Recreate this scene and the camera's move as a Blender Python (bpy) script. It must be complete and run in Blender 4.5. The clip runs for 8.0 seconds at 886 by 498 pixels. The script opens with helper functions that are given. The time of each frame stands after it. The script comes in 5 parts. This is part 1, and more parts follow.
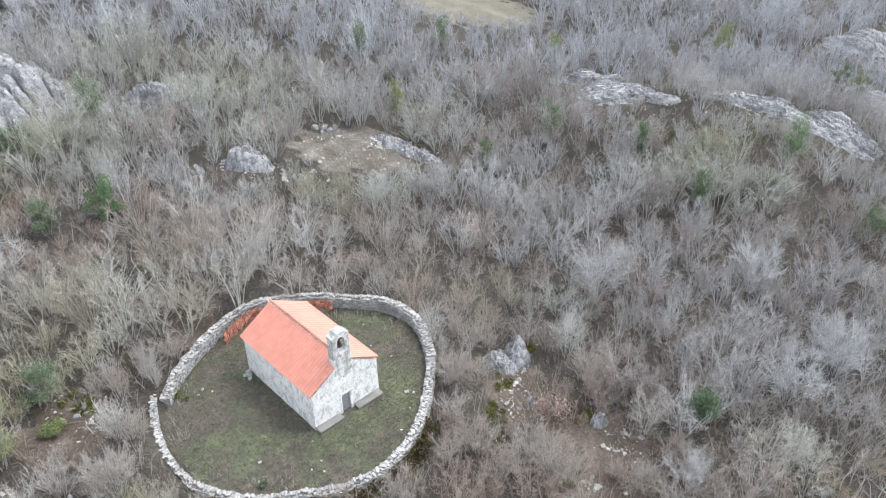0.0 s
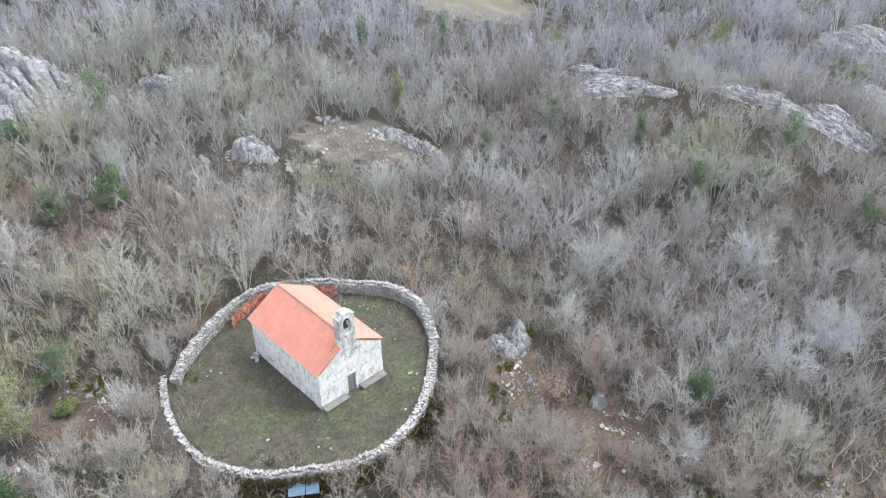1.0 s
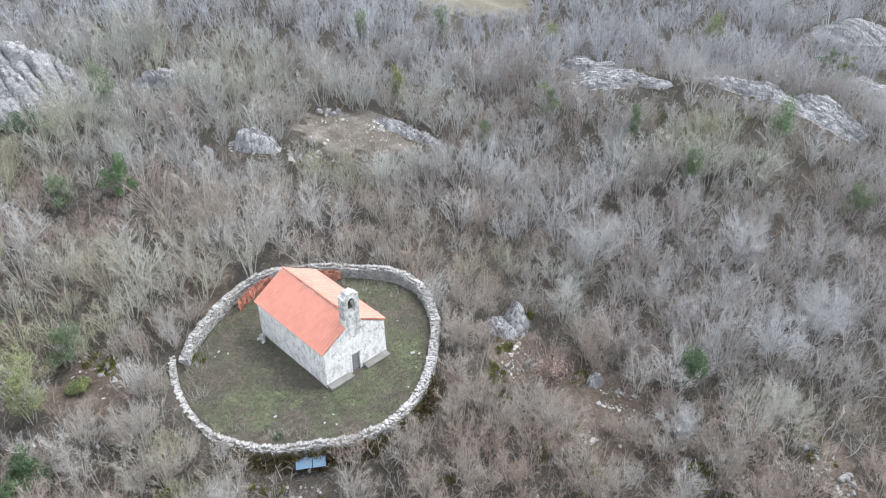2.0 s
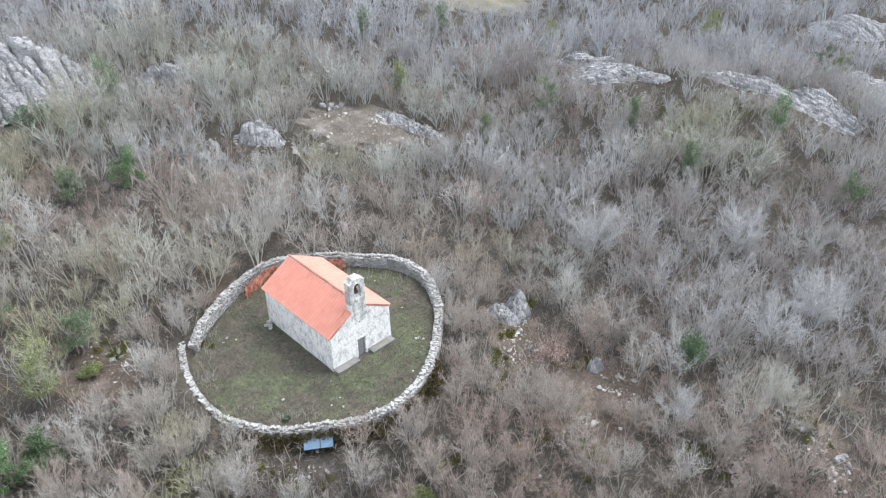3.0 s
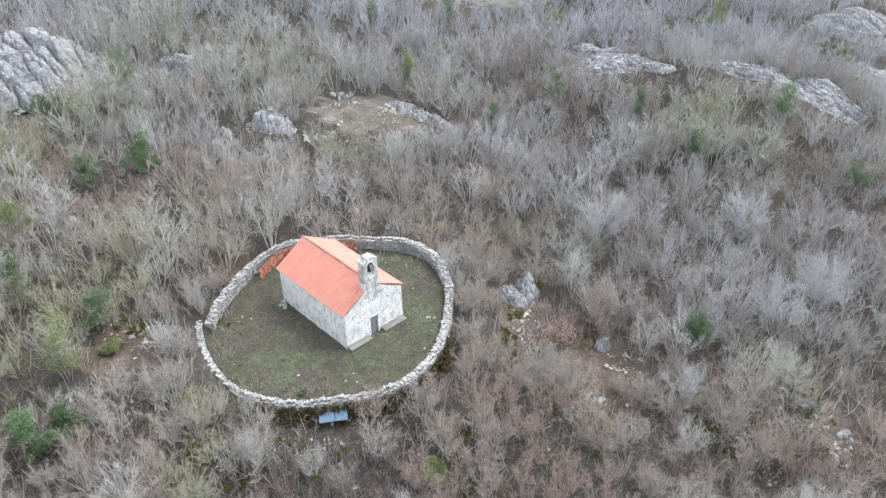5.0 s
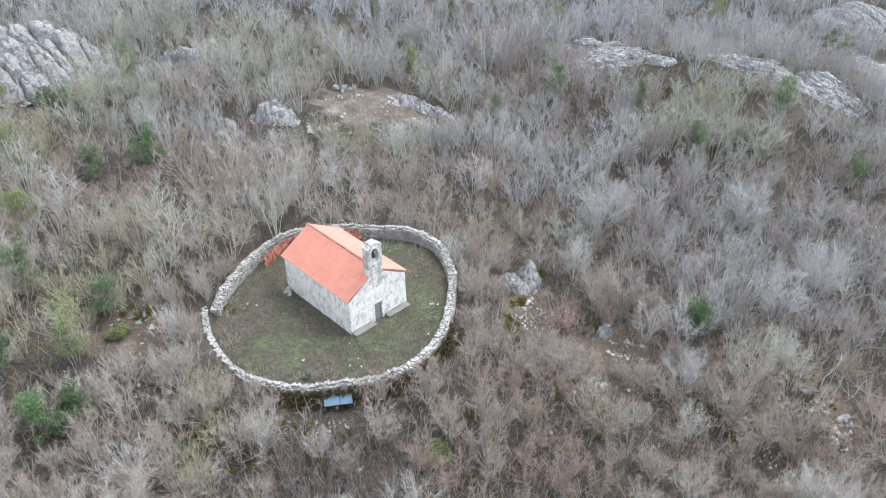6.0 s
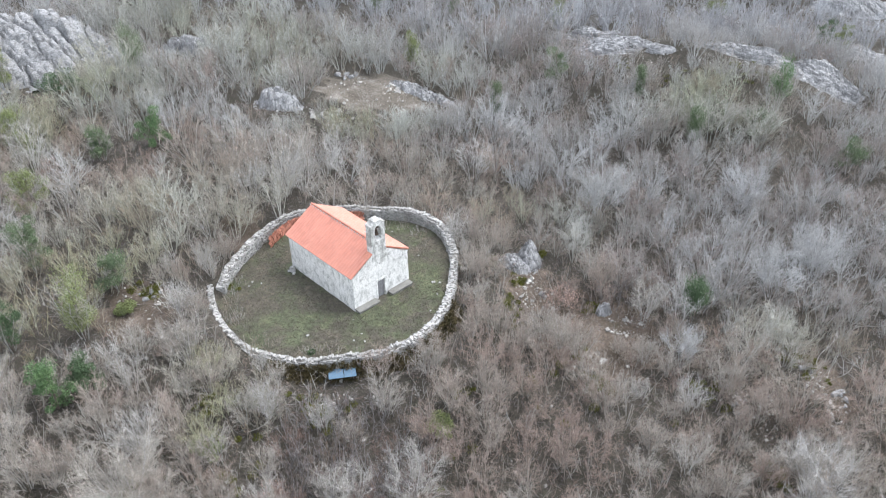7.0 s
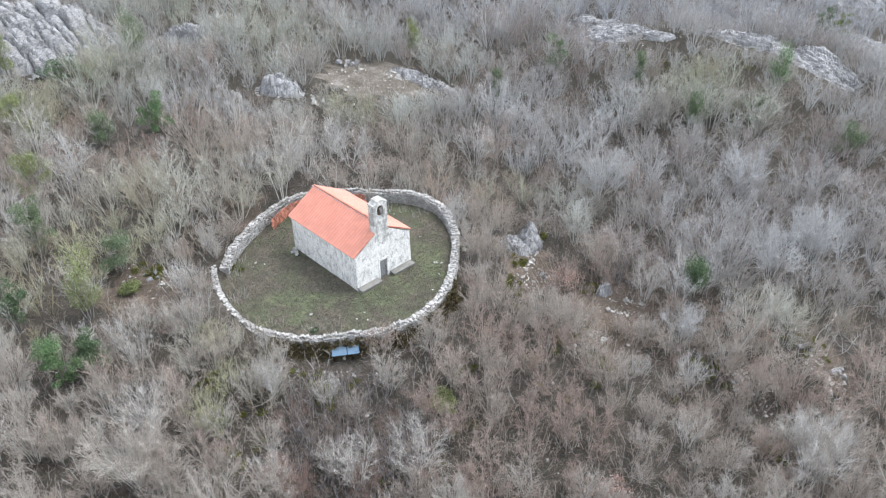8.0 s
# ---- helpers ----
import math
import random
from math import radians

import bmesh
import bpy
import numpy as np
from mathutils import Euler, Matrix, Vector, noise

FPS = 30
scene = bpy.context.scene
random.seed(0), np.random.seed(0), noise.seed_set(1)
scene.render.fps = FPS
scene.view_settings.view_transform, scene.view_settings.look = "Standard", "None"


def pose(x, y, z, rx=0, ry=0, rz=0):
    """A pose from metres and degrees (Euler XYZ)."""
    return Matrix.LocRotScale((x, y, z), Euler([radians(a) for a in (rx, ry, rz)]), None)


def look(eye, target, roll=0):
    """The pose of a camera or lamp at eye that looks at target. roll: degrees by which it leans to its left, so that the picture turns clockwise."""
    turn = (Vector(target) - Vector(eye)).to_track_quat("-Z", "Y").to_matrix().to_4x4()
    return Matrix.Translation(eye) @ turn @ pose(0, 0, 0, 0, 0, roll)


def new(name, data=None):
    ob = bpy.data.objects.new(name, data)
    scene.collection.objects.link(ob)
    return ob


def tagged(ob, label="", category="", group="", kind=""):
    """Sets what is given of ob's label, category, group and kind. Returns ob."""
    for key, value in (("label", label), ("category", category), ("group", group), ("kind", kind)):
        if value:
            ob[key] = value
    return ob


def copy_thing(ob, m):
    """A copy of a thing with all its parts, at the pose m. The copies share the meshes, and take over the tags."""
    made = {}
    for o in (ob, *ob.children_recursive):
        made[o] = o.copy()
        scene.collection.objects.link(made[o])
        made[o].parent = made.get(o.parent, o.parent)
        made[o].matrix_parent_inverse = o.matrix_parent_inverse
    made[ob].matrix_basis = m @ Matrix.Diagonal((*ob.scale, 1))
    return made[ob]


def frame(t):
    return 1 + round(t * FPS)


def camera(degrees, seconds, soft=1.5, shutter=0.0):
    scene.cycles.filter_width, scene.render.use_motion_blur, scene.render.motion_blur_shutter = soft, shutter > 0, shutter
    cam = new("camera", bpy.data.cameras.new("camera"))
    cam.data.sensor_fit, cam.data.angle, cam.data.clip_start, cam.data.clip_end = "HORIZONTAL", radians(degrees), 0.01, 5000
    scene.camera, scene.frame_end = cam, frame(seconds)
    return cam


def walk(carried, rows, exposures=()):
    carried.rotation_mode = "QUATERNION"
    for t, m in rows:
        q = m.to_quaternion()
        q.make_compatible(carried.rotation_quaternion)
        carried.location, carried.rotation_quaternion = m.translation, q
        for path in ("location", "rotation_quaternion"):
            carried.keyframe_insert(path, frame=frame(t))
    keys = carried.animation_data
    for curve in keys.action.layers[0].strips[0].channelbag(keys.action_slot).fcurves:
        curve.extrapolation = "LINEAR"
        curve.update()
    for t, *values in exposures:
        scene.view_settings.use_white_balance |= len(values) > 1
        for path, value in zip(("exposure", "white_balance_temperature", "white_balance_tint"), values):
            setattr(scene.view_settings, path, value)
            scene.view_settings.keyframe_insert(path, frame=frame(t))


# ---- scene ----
cam = camera(57.5, 8.0, soft=1.1)
PATH = [
    (0, (-19.567, -34.366, 41.311), (-18.45, -33.153, 40.179), -1.0),
    (0.5, (-20.25, -34.853, 41.305), (-19.133, -33.642, 40.172), -1.0),
    (1, (-21.051, -35.463, 41.266), (-19.932, -34.254, 40.133), -0.9),
    (1.5, (-21.88, -36.151, 41.227), (-20.757, -34.945, 40.093), -1.0),
    (2, (-22.753, -36.818, 41.221), (-21.628, -35.614, 40.087), -1.0),
    (3.5, (-24.785, -38.189, 41.089), (-23.657, -36.987, 39.956), -1.1),
    (4, (-25.396, -38.616, 41.053), (-24.278, -37.415, 39.91), -1.2),
    (4.5, (-25.66, -38.703, 40.988), (-24.541, -37.498, 39.851), -1.2),
    (6, (-26.753, -39.427, 40.322), (-25.636, -38.218, 39.186), -1.3),
    (6.5, (-27.409, -39.994, 39.992), (-26.294, -38.788, 38.852), -1.3),
    (7, (-28.106, -40.615, 39.571), (-26.99, -39.407, 38.433), -1.3),
    (7.5, (-28.79, -41.146, 39.108), (-27.676, -39.943, 37.962), -1.4),
    (8, (-29.084, -41.31, 38.712), (-27.969, -40.106, 37.569), -1.4),
]
walk(cam, [(t, look(eye, target, roll)) for t, eye, target, roll in PATH])

# ---- world and light: bright overcast winter day, soft light from the east ----
world = bpy.data.worlds.new("overcast_sky")
scene.world = world
world.use_nodes = True
wn, wl = world.node_tree.nodes, world.node_tree.links
sky = wn.new("ShaderNodeTexSky")
sky.sky_type, sky.sun_disc = "NISHITA", False
SUN_ELEVATION, SUN_AZIMUTH = radians(58), radians(98)
sky.sun_elevation, sky.sun_rotation = SUN_ELEVATION, SUN_AZIMUTH
sky.air_density, sky.dust_density, sky.ozone_density = 1.0, 1.5, 1.0
sky_grey = wn.new("ShaderNodeHueSaturation")
sky_grey.inputs["Saturation"].default_value = 0.34
wl.new(sky.outputs[0], sky_grey.inputs["Color"])
wl.new(sky_grey.outputs[0], wn["Background"].inputs["Color"])
wn["Background"].inputs["Strength"].default_value = 0.15

sun_data = bpy.data.lights.new("sun", "SUN")
sun_data.energy, sun_data.angle, sun_data.color = 0.5, radians(32), (1.0, 0.985, 0.96)
sun = new("sun", sun_data)
sun_from = Vector((math.sin(SUN_AZIMUTH) * math.cos(SUN_ELEVATION), math.cos(SUN_AZIMUTH) * math.cos(SUN_ELEVATION), math.sin(SUN_ELEVATION)))
sun.matrix_world = look(sun_from * 200, (0, 0, 0))
scene.view_settings.exposure = 1.68


# ---- materials ----
def nodes_of(name):
    m = bpy.data.materials.new(name)
    m.use_nodes = True
    nt = m.node_tree
    return m, nt.nodes, nt.links, nt.nodes["Principled BSDF"]


def ramp(nodes, stops):
    r = nodes.new("ShaderNodeValToRGB")
    while len(r.color_ramp.elements) < len(stops):
        r.color_ramp.elements.new(0.5)
    for e, (pos, col) in zip(r.color_ramp.elements, stops):
        e.position, e.color = pos, (*col, 1)
    return r


def noise_node(nodes, links, vector, scale, detail=6, rough=0.6, distortion=0.0):
    n = nodes.new("ShaderNodeTexNoise")
    n.inputs["Scale"].default_value, n.inputs["Detail"].default_value = scale, detail
    n.inputs["Roughness"].default_value, n.inputs["Distortion"].default_value = rough, distortion
    links.new(vector, n.inputs["Vector"])
    return n


def mix(nodes, links, kind, factor, a, b):
    n = nodes.new("ShaderNodeMix")
    n.data_type, n.blend_type = "RGBA", kind
    for value, socket in ((factor, n.inputs[0]), (a, n.inputs[6]), (b, n.inputs[7])):
        if isinstance(value, (int, float)):
            socket.default_value = value
        elif isinstance(value, tuple):
            socket.default_value = (*value, 1)
        else:
            links.new(value, socket)
    return n.outputs[2]


def bump(nodes, links, bsdf, height, strength, distance):
    b = nodes.new("ShaderNodeBump")
    b.inputs["Strength"].default_value, b.inputs["Distance"].default_value = strength, distance
    links.new(height, b.inputs["Height"])
    links.new(b.outputs[0], bsdf.inputs["Normal"])


def two_scale(name, stops, scale, fine=(0.75, 1.2), fine_scale=None, rough=0.85, relief=0.3, depth=0.02, random=0.0, island=False, metallic=0.0, gloss=0.25):
    """A surface whose colour varies at two scales, with relief; random: how far each piece differs in brightness."""
    m, nodes, links, bsdf = nodes_of(name)
    geo = nodes.new("ShaderNodeNewGeometry")
    pos = geo.outputs["Position"]
    big = noise_node(nodes, links, pos, scale)
    small = noise_node(nodes, links, pos, fine_scale or scale * 9, 4, 0.7)
    r = ramp(nodes, stops)
    links.new(big.outputs["Fac"], r.inputs[0])
    f = ramp(nodes, [(0.3, (fine[0],) * 3), (0.7, (fine[1],) * 3)])
    links.new(small.outputs["Fac"], f.inputs[0])
    col = mix(nodes, links, "MULTIPLY", 1.0, r.outputs[0], f.outputs[0])
    if random:
        if island:
            src = geo.outputs["Random Per Island"]
        else:
            src = nodes.new("ShaderNodeObjectInfo").outputs["Random"]
        v = ramp(nodes, [(0.0, (1 - random,) * 3), (1.0, (1 + random,) * 3)])
        links.new(src, v.inputs[0])
        col = mix(nodes, links, "MULTIPLY", 1.0, col, v.outputs[0])
    links.new(col, bsdf.inputs["Base Color"])
    bsdf.inputs["Roughness"].default_value = rough
    bsdf.inputs["Metallic"].default_value = metallic
    bsdf.inputs["Specular IOR Level"].default_value = gloss
    if relief:
        bump(nodes, links, bsdf, small.outputs["Fac"], relief, depth)
    return m


def wood_of_shrubs(name, stops):
    """Bark of bare twigs: each plant has its own tint; lichen turns it olive."""
    m, nodes, links, bsdf = nodes_of(name)
    tint, olive = nodes.new("ShaderNodeAttribute"), nodes.new("ShaderNodeAttribute")
    tint.attribute_name, olive.attribute_name = "tint", "olive"
    pos = nodes.new("ShaderNodeNewGeometry").outputs["Position"]
    patch = noise_node(nodes, links, pos, 0.35, 3)
    add = nodes.new("ShaderNodeMath")
    add.operation = "MULTIPLY_ADD"
    links.new(patch.outputs["Fac"], add.inputs[0])
    add.inputs[1].default_value = 0.4
    links.new(tint.outputs["Fac"], add.inputs[2])
    sub = nodes.new("ShaderNodeMath")
    sub.operation = "SUBTRACT"
    links.new(add.outputs[0], sub.inputs[0])
    sub.inputs[1].default_value = 0.2
    r = ramp(nodes, [(p, c) for p, c in zip((0.0, 0.3, 0.55, 0.8, 1.0), stops)])
    links.new(sub.outputs[0], r.inputs[0])
    hue = mix(nodes, links, "MULTIPLY", 1.0, r.outputs[0], (0.95, 1.0, 0.74))
    links.new(mix(nodes, links, "MIX", olive.outputs["Fac"], r.outputs[0], hue), bsdf.inputs["Base Color"])
    bsdf.inputs["Roughness"].default_value = 0.8
    bsdf.inputs["Specular IOR Level"].default_value = 0.2
    return m


M_TWIG = wood_of_shrubs("twig_bark", ((0.34, 0.262, 0.228), (0.36, 0.315, 0.278), (0.395, 0.375, 0.34), (0.465, 0.457, 0.445), (0.55, 0.545, 0.53)))
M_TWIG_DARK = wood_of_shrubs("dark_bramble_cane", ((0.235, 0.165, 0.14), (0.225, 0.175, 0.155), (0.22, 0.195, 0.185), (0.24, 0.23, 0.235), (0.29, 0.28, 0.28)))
M_TWIG_COOL = wood_of_shrubs("cool_grey_bark", ((0.31, 0.257, 0.237), (0.34, 0.315, 0.30), (0.385, 0.381, 0.373), (0.455, 0.462, 0.468), (0.53, 0.538, 0.54)))
# bluer, paler bark for the farthest scrub: distance haze put into the colour
M_TWIG_HAZE = wood_of_shrubs("hazed_bark", ((0.375, 0.345, 0.34), (0.37, 0.365, 0.37), (0.40, 0.41, 0.43), (0.45, 0.465, 0.49), (0.52, 0.535, 0.565)))
M_TWIG_PALE = wood_of_shrubs("pale_bark", ((0.40, 0.375, 0.355), (0.425, 0.41, 0.395), (0.45, 0.445, 0.43), (0.50, 0.498, 0.49), (0.56, 0.558, 0.55)))
M_STEM = two_scale("stem_bark", [(0.3, (0.16, 0.13, 0.11)), (0.7, (0.30, 0.27, 0.24))], 3.0, relief=0)
M_LEAF_DARK = two_scale("dark_leaf", [(0.3, (0.062, 0.105, 0.055)), (0.7, (0.11, 0.165, 0.085))], 1.2, random=0.35, island=True, rough=0.5, relief=0)
M_LEAF_GREEN = two_scale("green_leaf", [(0.3, (0.09, 0.165, 0.075)), (0.7, (0.16, 0.25, 0.115))], 1.2, random=0.35, island=True, rough=0.5, relief=0)
M_LEAF_PALE = two_scale("grey_green_leaf", [(0.3, (0.12, 0.155, 0.10)), (0.7, (0.19, 0.225, 0.15))], 1.2, random=0.3, island=True, rough=0.55, relief=0)
M_LEAF_IVY = two_scale("ivy_leaf", [(0.3, (0.11, 0.155, 0.09)), (0.7, (0.18, 0.235, 0.135))], 1.2, random=0.35, island=True, rough=0.5, relief=0)
M_LEAF_YELLOW = two_scale("yellow_green_leaf", [(0.3, (0.17, 0.20, 0.085)), (0.7, (0.26, 0.30, 0.14))], 1.2, random=0.35, island=True, rough=0.5, relief=0)
M_LEAF_BROWN = two_scale("withered_leaf", [(0.3, (0.33, 0.235, 0.20)), (0.7, (0.43, 0.32, 0.28))], 1.2, random=0.3, island=True, rough=0.7, relief=0)
M_MOSS = two_scale("moss", [(0.3, (0.07, 0.08, 0.02)), (0.7, (0.16, 0.16, 0.04))], 2.0, random=0.3, island=True, rough=0.95, relief=0)
M_STONE = two_scale("dry_stone", [(0.3, (0.27, 0.268, 0.26)), (0.55, (0.40, 0.398, 0.388)), (0.75, (0.52, 0.518, 0.51))], 1.5, (0.7, 1.15), 9.0, random=0.25, island=True, relief=0.5, depth=0.03)
M_COPING = two_scale("coping_stone", [(0.3, (0.30, 0.297, 0.28)), (0.48, (0.40, 0.397, 0.385)), (0.68, (0.55, 0.547, 0.535))], 0.5, (0.75, 1.12), 8.0, random=0.2, relief=0.5, depth=0.03)
M_CORE = two_scale("rubble_core", [(0.3, (0.14, 0.135, 0.125)), (0.7, (0.28, 0.27, 0.25))], 3.0, relief=0.8, depth=0.05)
M_RUBBLE = two_scale("loose_stone", [(0.3, (0.29, 0.285, 0.265)), (0.7, (0.54, 0.53, 0.51))], 1.5, random=0.35, island=True, relief=0.4)
M_TILE = two_scale("clay_tile", [(0.3, (0.53, 0.205, 0.145)), (0.7, (0.60, 0.25, 0.18))], 0.8, (0.93, 1.06), 14.0, random=0.06, gloss=0.6, rough=0.38, relief=0.1, depth=0.01)
M_TILE_JOINED = two_scale("clay_tile_joined", [(0.3, (0.53, 0.205, 0.145)), (0.7, (0.60, 0.25, 0.18))], 0.8, (0.93, 1.06), 14.0, random=0.06, island=True, gloss=0.6, rough=0.38, relief=0.1, depth=0.01)
M_TILE_OLD = two_scale("old_clay_tile", [(0.3, (0.36, 0.145, 0.10)), (0.7, (0.56, 0.26, 0.19))], 1.5, random=0.4, rough=0.85, relief=0.2)
M_BENCH = two_scale("grey_flagstone", [(0.3, (0.17, 0.165, 0.155)), (0.7, (0.29, 0.285, 0.265))], 1.6, relief=0.3)
M_DOOR = two_scale("grey_door_board", [(0.3, (0.21, 0.21, 0.22)), (0.7, (0.28, 0.28, 0.29))], 4.0, relief=0.1)
M_IRON = two_scale("dark_iron", [(0.3, (0.05, 0.04, 0.035)), (0.7, (0.12, 0.09, 0.07))], 6.0, rough=0.6, metallic=0.6, relief=0.1)
M_BLUE = two_scale("faded_blue_sheet", [(0.3, (0.10, 0.17, 0.25)), (0.7, (0.14, 0.22, 0.30))], 2.0, rough=0.8, relief=0.05)
M_BRAMBLE = two_scale("bramble_leaf", [(0.3, (0.05, 0.045, 0.02)), (0.6, (0.10, 0.08, 0.04)), (0.75, (0.14, 0.13, 0.05))], 1.0, random=0.4, island=True, rough=0.8, relief=0)
M_GRASS = two_scale("winter_grass", [(0.3, (0.15, 0.13, 0.10)), (0.5, (0.125, 0.125, 0.085)), (0.7, (0.2, 0.185, 0.14))], 0.5, random=0.35, island=True, rough=0.9, relief=0)


def limestone(name, squeeze, shade, crack_scale, crack_dark=0.36, tones=(0.13, 0.30, 0.46, 0.56)):
    """Pale grey karst rock: weathered runnels or beds, darker cracks and lichen."""
    m, nodes, links, bsdf = nodes_of(name)
    pos = nodes.new("ShaderNodeNewGeometry").outputs["Position"]
    stretch = nodes.new("ShaderNodeMapping")
    stretch.inputs["Scale"].default_value = (1.0, 1.0, squeeze)
    links.new(pos, stretch.inputs["Vector"])
    big = noise_node(nodes, links, stretch.outputs[0], 0.6, 8, 0.65, 0.5)
    fine = noise_node(nodes, links, stretch.outputs[0], 5.0, 5, 0.7)
    r = ramp(nodes, [(p, tuple(shade * c for c in col)) for p, col in zip((0.3, 0.43, 0.55, 0.72), [(c, c * 1.01, c * 1.025) for c in tones])])
    links.new(big.outputs["Fac"], r.inputs[0])
    f = ramp(nodes, [(0.3, (0.6,) * 3), (0.65, (1.12,) * 3)])
    links.new(fine.outputs["Fac"], f.inputs[0])
    col = mix(nodes, links, "MULTIPLY", 1.0, r.outputs[0], f.outputs[0])
    warp = noise_node(nodes, links, stretch.outputs[0], 1.3, 4)
    bent = nodes.new("ShaderNodeVectorMath")
    bent.operation = "MULTIPLY_ADD"
    links.new(warp.outputs["Color"], bent.inputs[0])
    bent.inputs[1].default_value = (0.9, 0.9, 0.9)
    links.new(stretch.outputs[0], bent.inputs[2])
    cell = nodes.new("ShaderNodeTexVoronoi")
    cell.feature = "DISTANCE_TO_EDGE"
    cell.inputs["Scale"].default_value = crack_scale
    links.new(bent.outputs[0], cell.inputs["Vector"])
    crack = ramp(nodes, [(0.0, (crack_dark,) * 3), (0.07, (1.0,) * 3)])
    links.new(cell.outputs["Distance"], crack.inputs[0])
    links.new(mix(nodes, links, "MULTIPLY", 1.0, col, crack.outputs[0]), bsdf.inputs["Base Color"])
    bsdf.inputs["Roughness"].default_value = 0.9
    bump(nodes, links, bsdf, fine.outputs["Fac"], 0.6, 0.12)
    return m


def limewash(name, wear):
    """Old whitewash over rubble: grey weathering, damp streaks running down."""
    m, nodes, links, bsdf = nodes_of(name)
    pos = nodes.new("ShaderNodeNewGeometry").outputs["Position"]
    streak = nodes.new("ShaderNodeMapping")
    streak.inputs["Scale"].default_value = (1.0, 1.0, 0.6)
    links.new(pos, streak.inputs["Vector"])
    big = noise_node(nodes, links, streak.outputs[0], 2.1, 8, 0.75, 0.5)
    fine = noise_node(nodes, links, pos, 6.0, 5, 0.7)
    r = ramp(nodes, [(0.33 + wear, (0.34, 0.345, 0.325)), (0.42 + wear, (0.52, 0.525, 0.51)), (0.485 + wear, (0.71, 0.712, 0.695)), (0.57 + wear, (0.84, 0.84, 0.825))])
    links.new(big.outputs["Fac"], r.inputs[0])
    f = ramp(nodes, [(0.32, (0.66,) * 3), (0.52, (1.0,) * 3)])
    links.new(fine.outputs["Fac"], f.inputs[0])
    links.new(mix(nodes, links, "MULTIPLY", 1.0, r.outputs[0], f.outputs[0]), bsdf.inputs["Base Color"])
    bsdf.inputs["Roughness"].default_value = 0.95
    bump(nodes, links, bsdf, fine.outputs["Fac"], 0.5, 0.05)
    return m


def forest_floor():
    """Leaf litter, bare soil, dull moss and small pale stones."""
    m, nodes, links, bsdf = nodes_of("forest_floor")
    pos = nodes.new("ShaderNodeNewGeometry").outputs["Position"]
    big = noise_node(nodes, links, pos, 0.12, 5, 0.6)
    mid = noise_node(nodes, links, pos, 0.9, 8, 0.78)
    fine = noise_node(nodes, links, pos, 4.0, 6, 0.8)
    a = ramp(nodes, [(0.3, (0.03, 0.027, 0.021)), (0.5, (0.056, 0.05, 0.04)), (0.7, (0.10, 0.088, 0.074))])
    b = ramp(nodes, [(0.3, (0.03, 0.034, 0.017)), (0.5, (0.056, 0.049, 0.039)), (0.7, (0.125, 0.11, 0.092))])
    links.new(big.outputs["Fac"], a.inputs[0])
    links.new(mid.outputs["Fac"], b.inputs[0])
    col = mix(nodes, links, "MIX", 0.6, a.outputs[0], b.outputs[0])
    f = ramp(nodes, [(0.3, (0.38,) * 3), (0.7, (1.55,) * 3)])
    links.new(fine.outputs["Fac"], f.inputs[0])
    col = mix(nodes, links, "MULTIPLY", 1.0, col, f.outputs[0])
    links.new(col, bsdf.inputs["Base Color"])
    bsdf.inputs["Roughness"].default_value = 0.95
    bump(nodes, links, bsdf, fine.outputs["Fac"], 0.8, 0.15)
    return m


def turf():
    """Short winter grass, worn and brown towards the edges of the patches."""
    m, nodes, links, bsdf = nodes_of("turf")
    pos = nodes.new("ShaderNodeNewGeometry").outputs["Position"]
    big = noise_node(nodes, links, pos, 0.22, 9, 0.74)
    fine = noise_node(nodes, links, pos, 3.0, 6, 0.75)
    a = ramp(nodes, [(0.38, (0.125, 0.106, 0.088)), (0.48, (0.098, 0.091, 0.071)), (0.57, (0.097, 0.112, 0.066)), (0.72, (0.13, 0.147, 0.086))])
    links.new(big.outputs["Fac"], a.inputs[0])
    f = ramp(nodes, [(0.3, (0.5,) * 3), (0.7, (1.45,) * 3)])
    links.new(fine.outputs["Fac"], f.inputs[0])
    mid = noise_node(nodes, links, pos, 0.8, 5, 0.65, 0.4)
    worn = ramp(nodes, [(0.36, (0.78, 0.8, 0.78)), (0.5, (1.0, 1.0, 1.0)), (0.64, (1.3, 1.25, 1.2))])
    links.new(mid.outputs["Fac"], worn.inputs[0])
    col = mix(nodes, links, "MULTIPLY", 1.0, a.outputs[0], f.outputs[0])
    links.new(mix(nodes, links, "MULTIPLY", 1.0, col, worn.outputs[0]), bsdf.inputs["Base Color"])
    bsdf.inputs["Roughness"].default_value = 0.95
    bump(nodes, links, bsdf, fine.outputs["Fac"], 0.7, 0.08)
    return m


M_ROCK, M_LEDGE, M_LIME, M_LIME_WORN, M_FLOOR, M_TURF = limestone("limestone", 0.8, 0.84, 1.1, 0.5), limestone("bedded_limestone", 4.0, 0.88, 0.9, 0.55), limewash("limewash", -0.012), limewash("worn_limewash", 0.09), forest_floor(), turf()
M_CRAG = limestone("crag_limestone", 1.6, 0.80, 1.5, 0.5, (0.26, 0.38, 0.46, 0.54))
M_SCREE = two_scale("stony_soil", [(0.3, (0.10, 0.088, 0.07)), (0.55, (0.155, 0.138, 0.118)), (0.75, (0.27, 0.255, 0.235))], 0.5, (0.6, 1.3), 4.0, relief=0.7, depth=0.1)
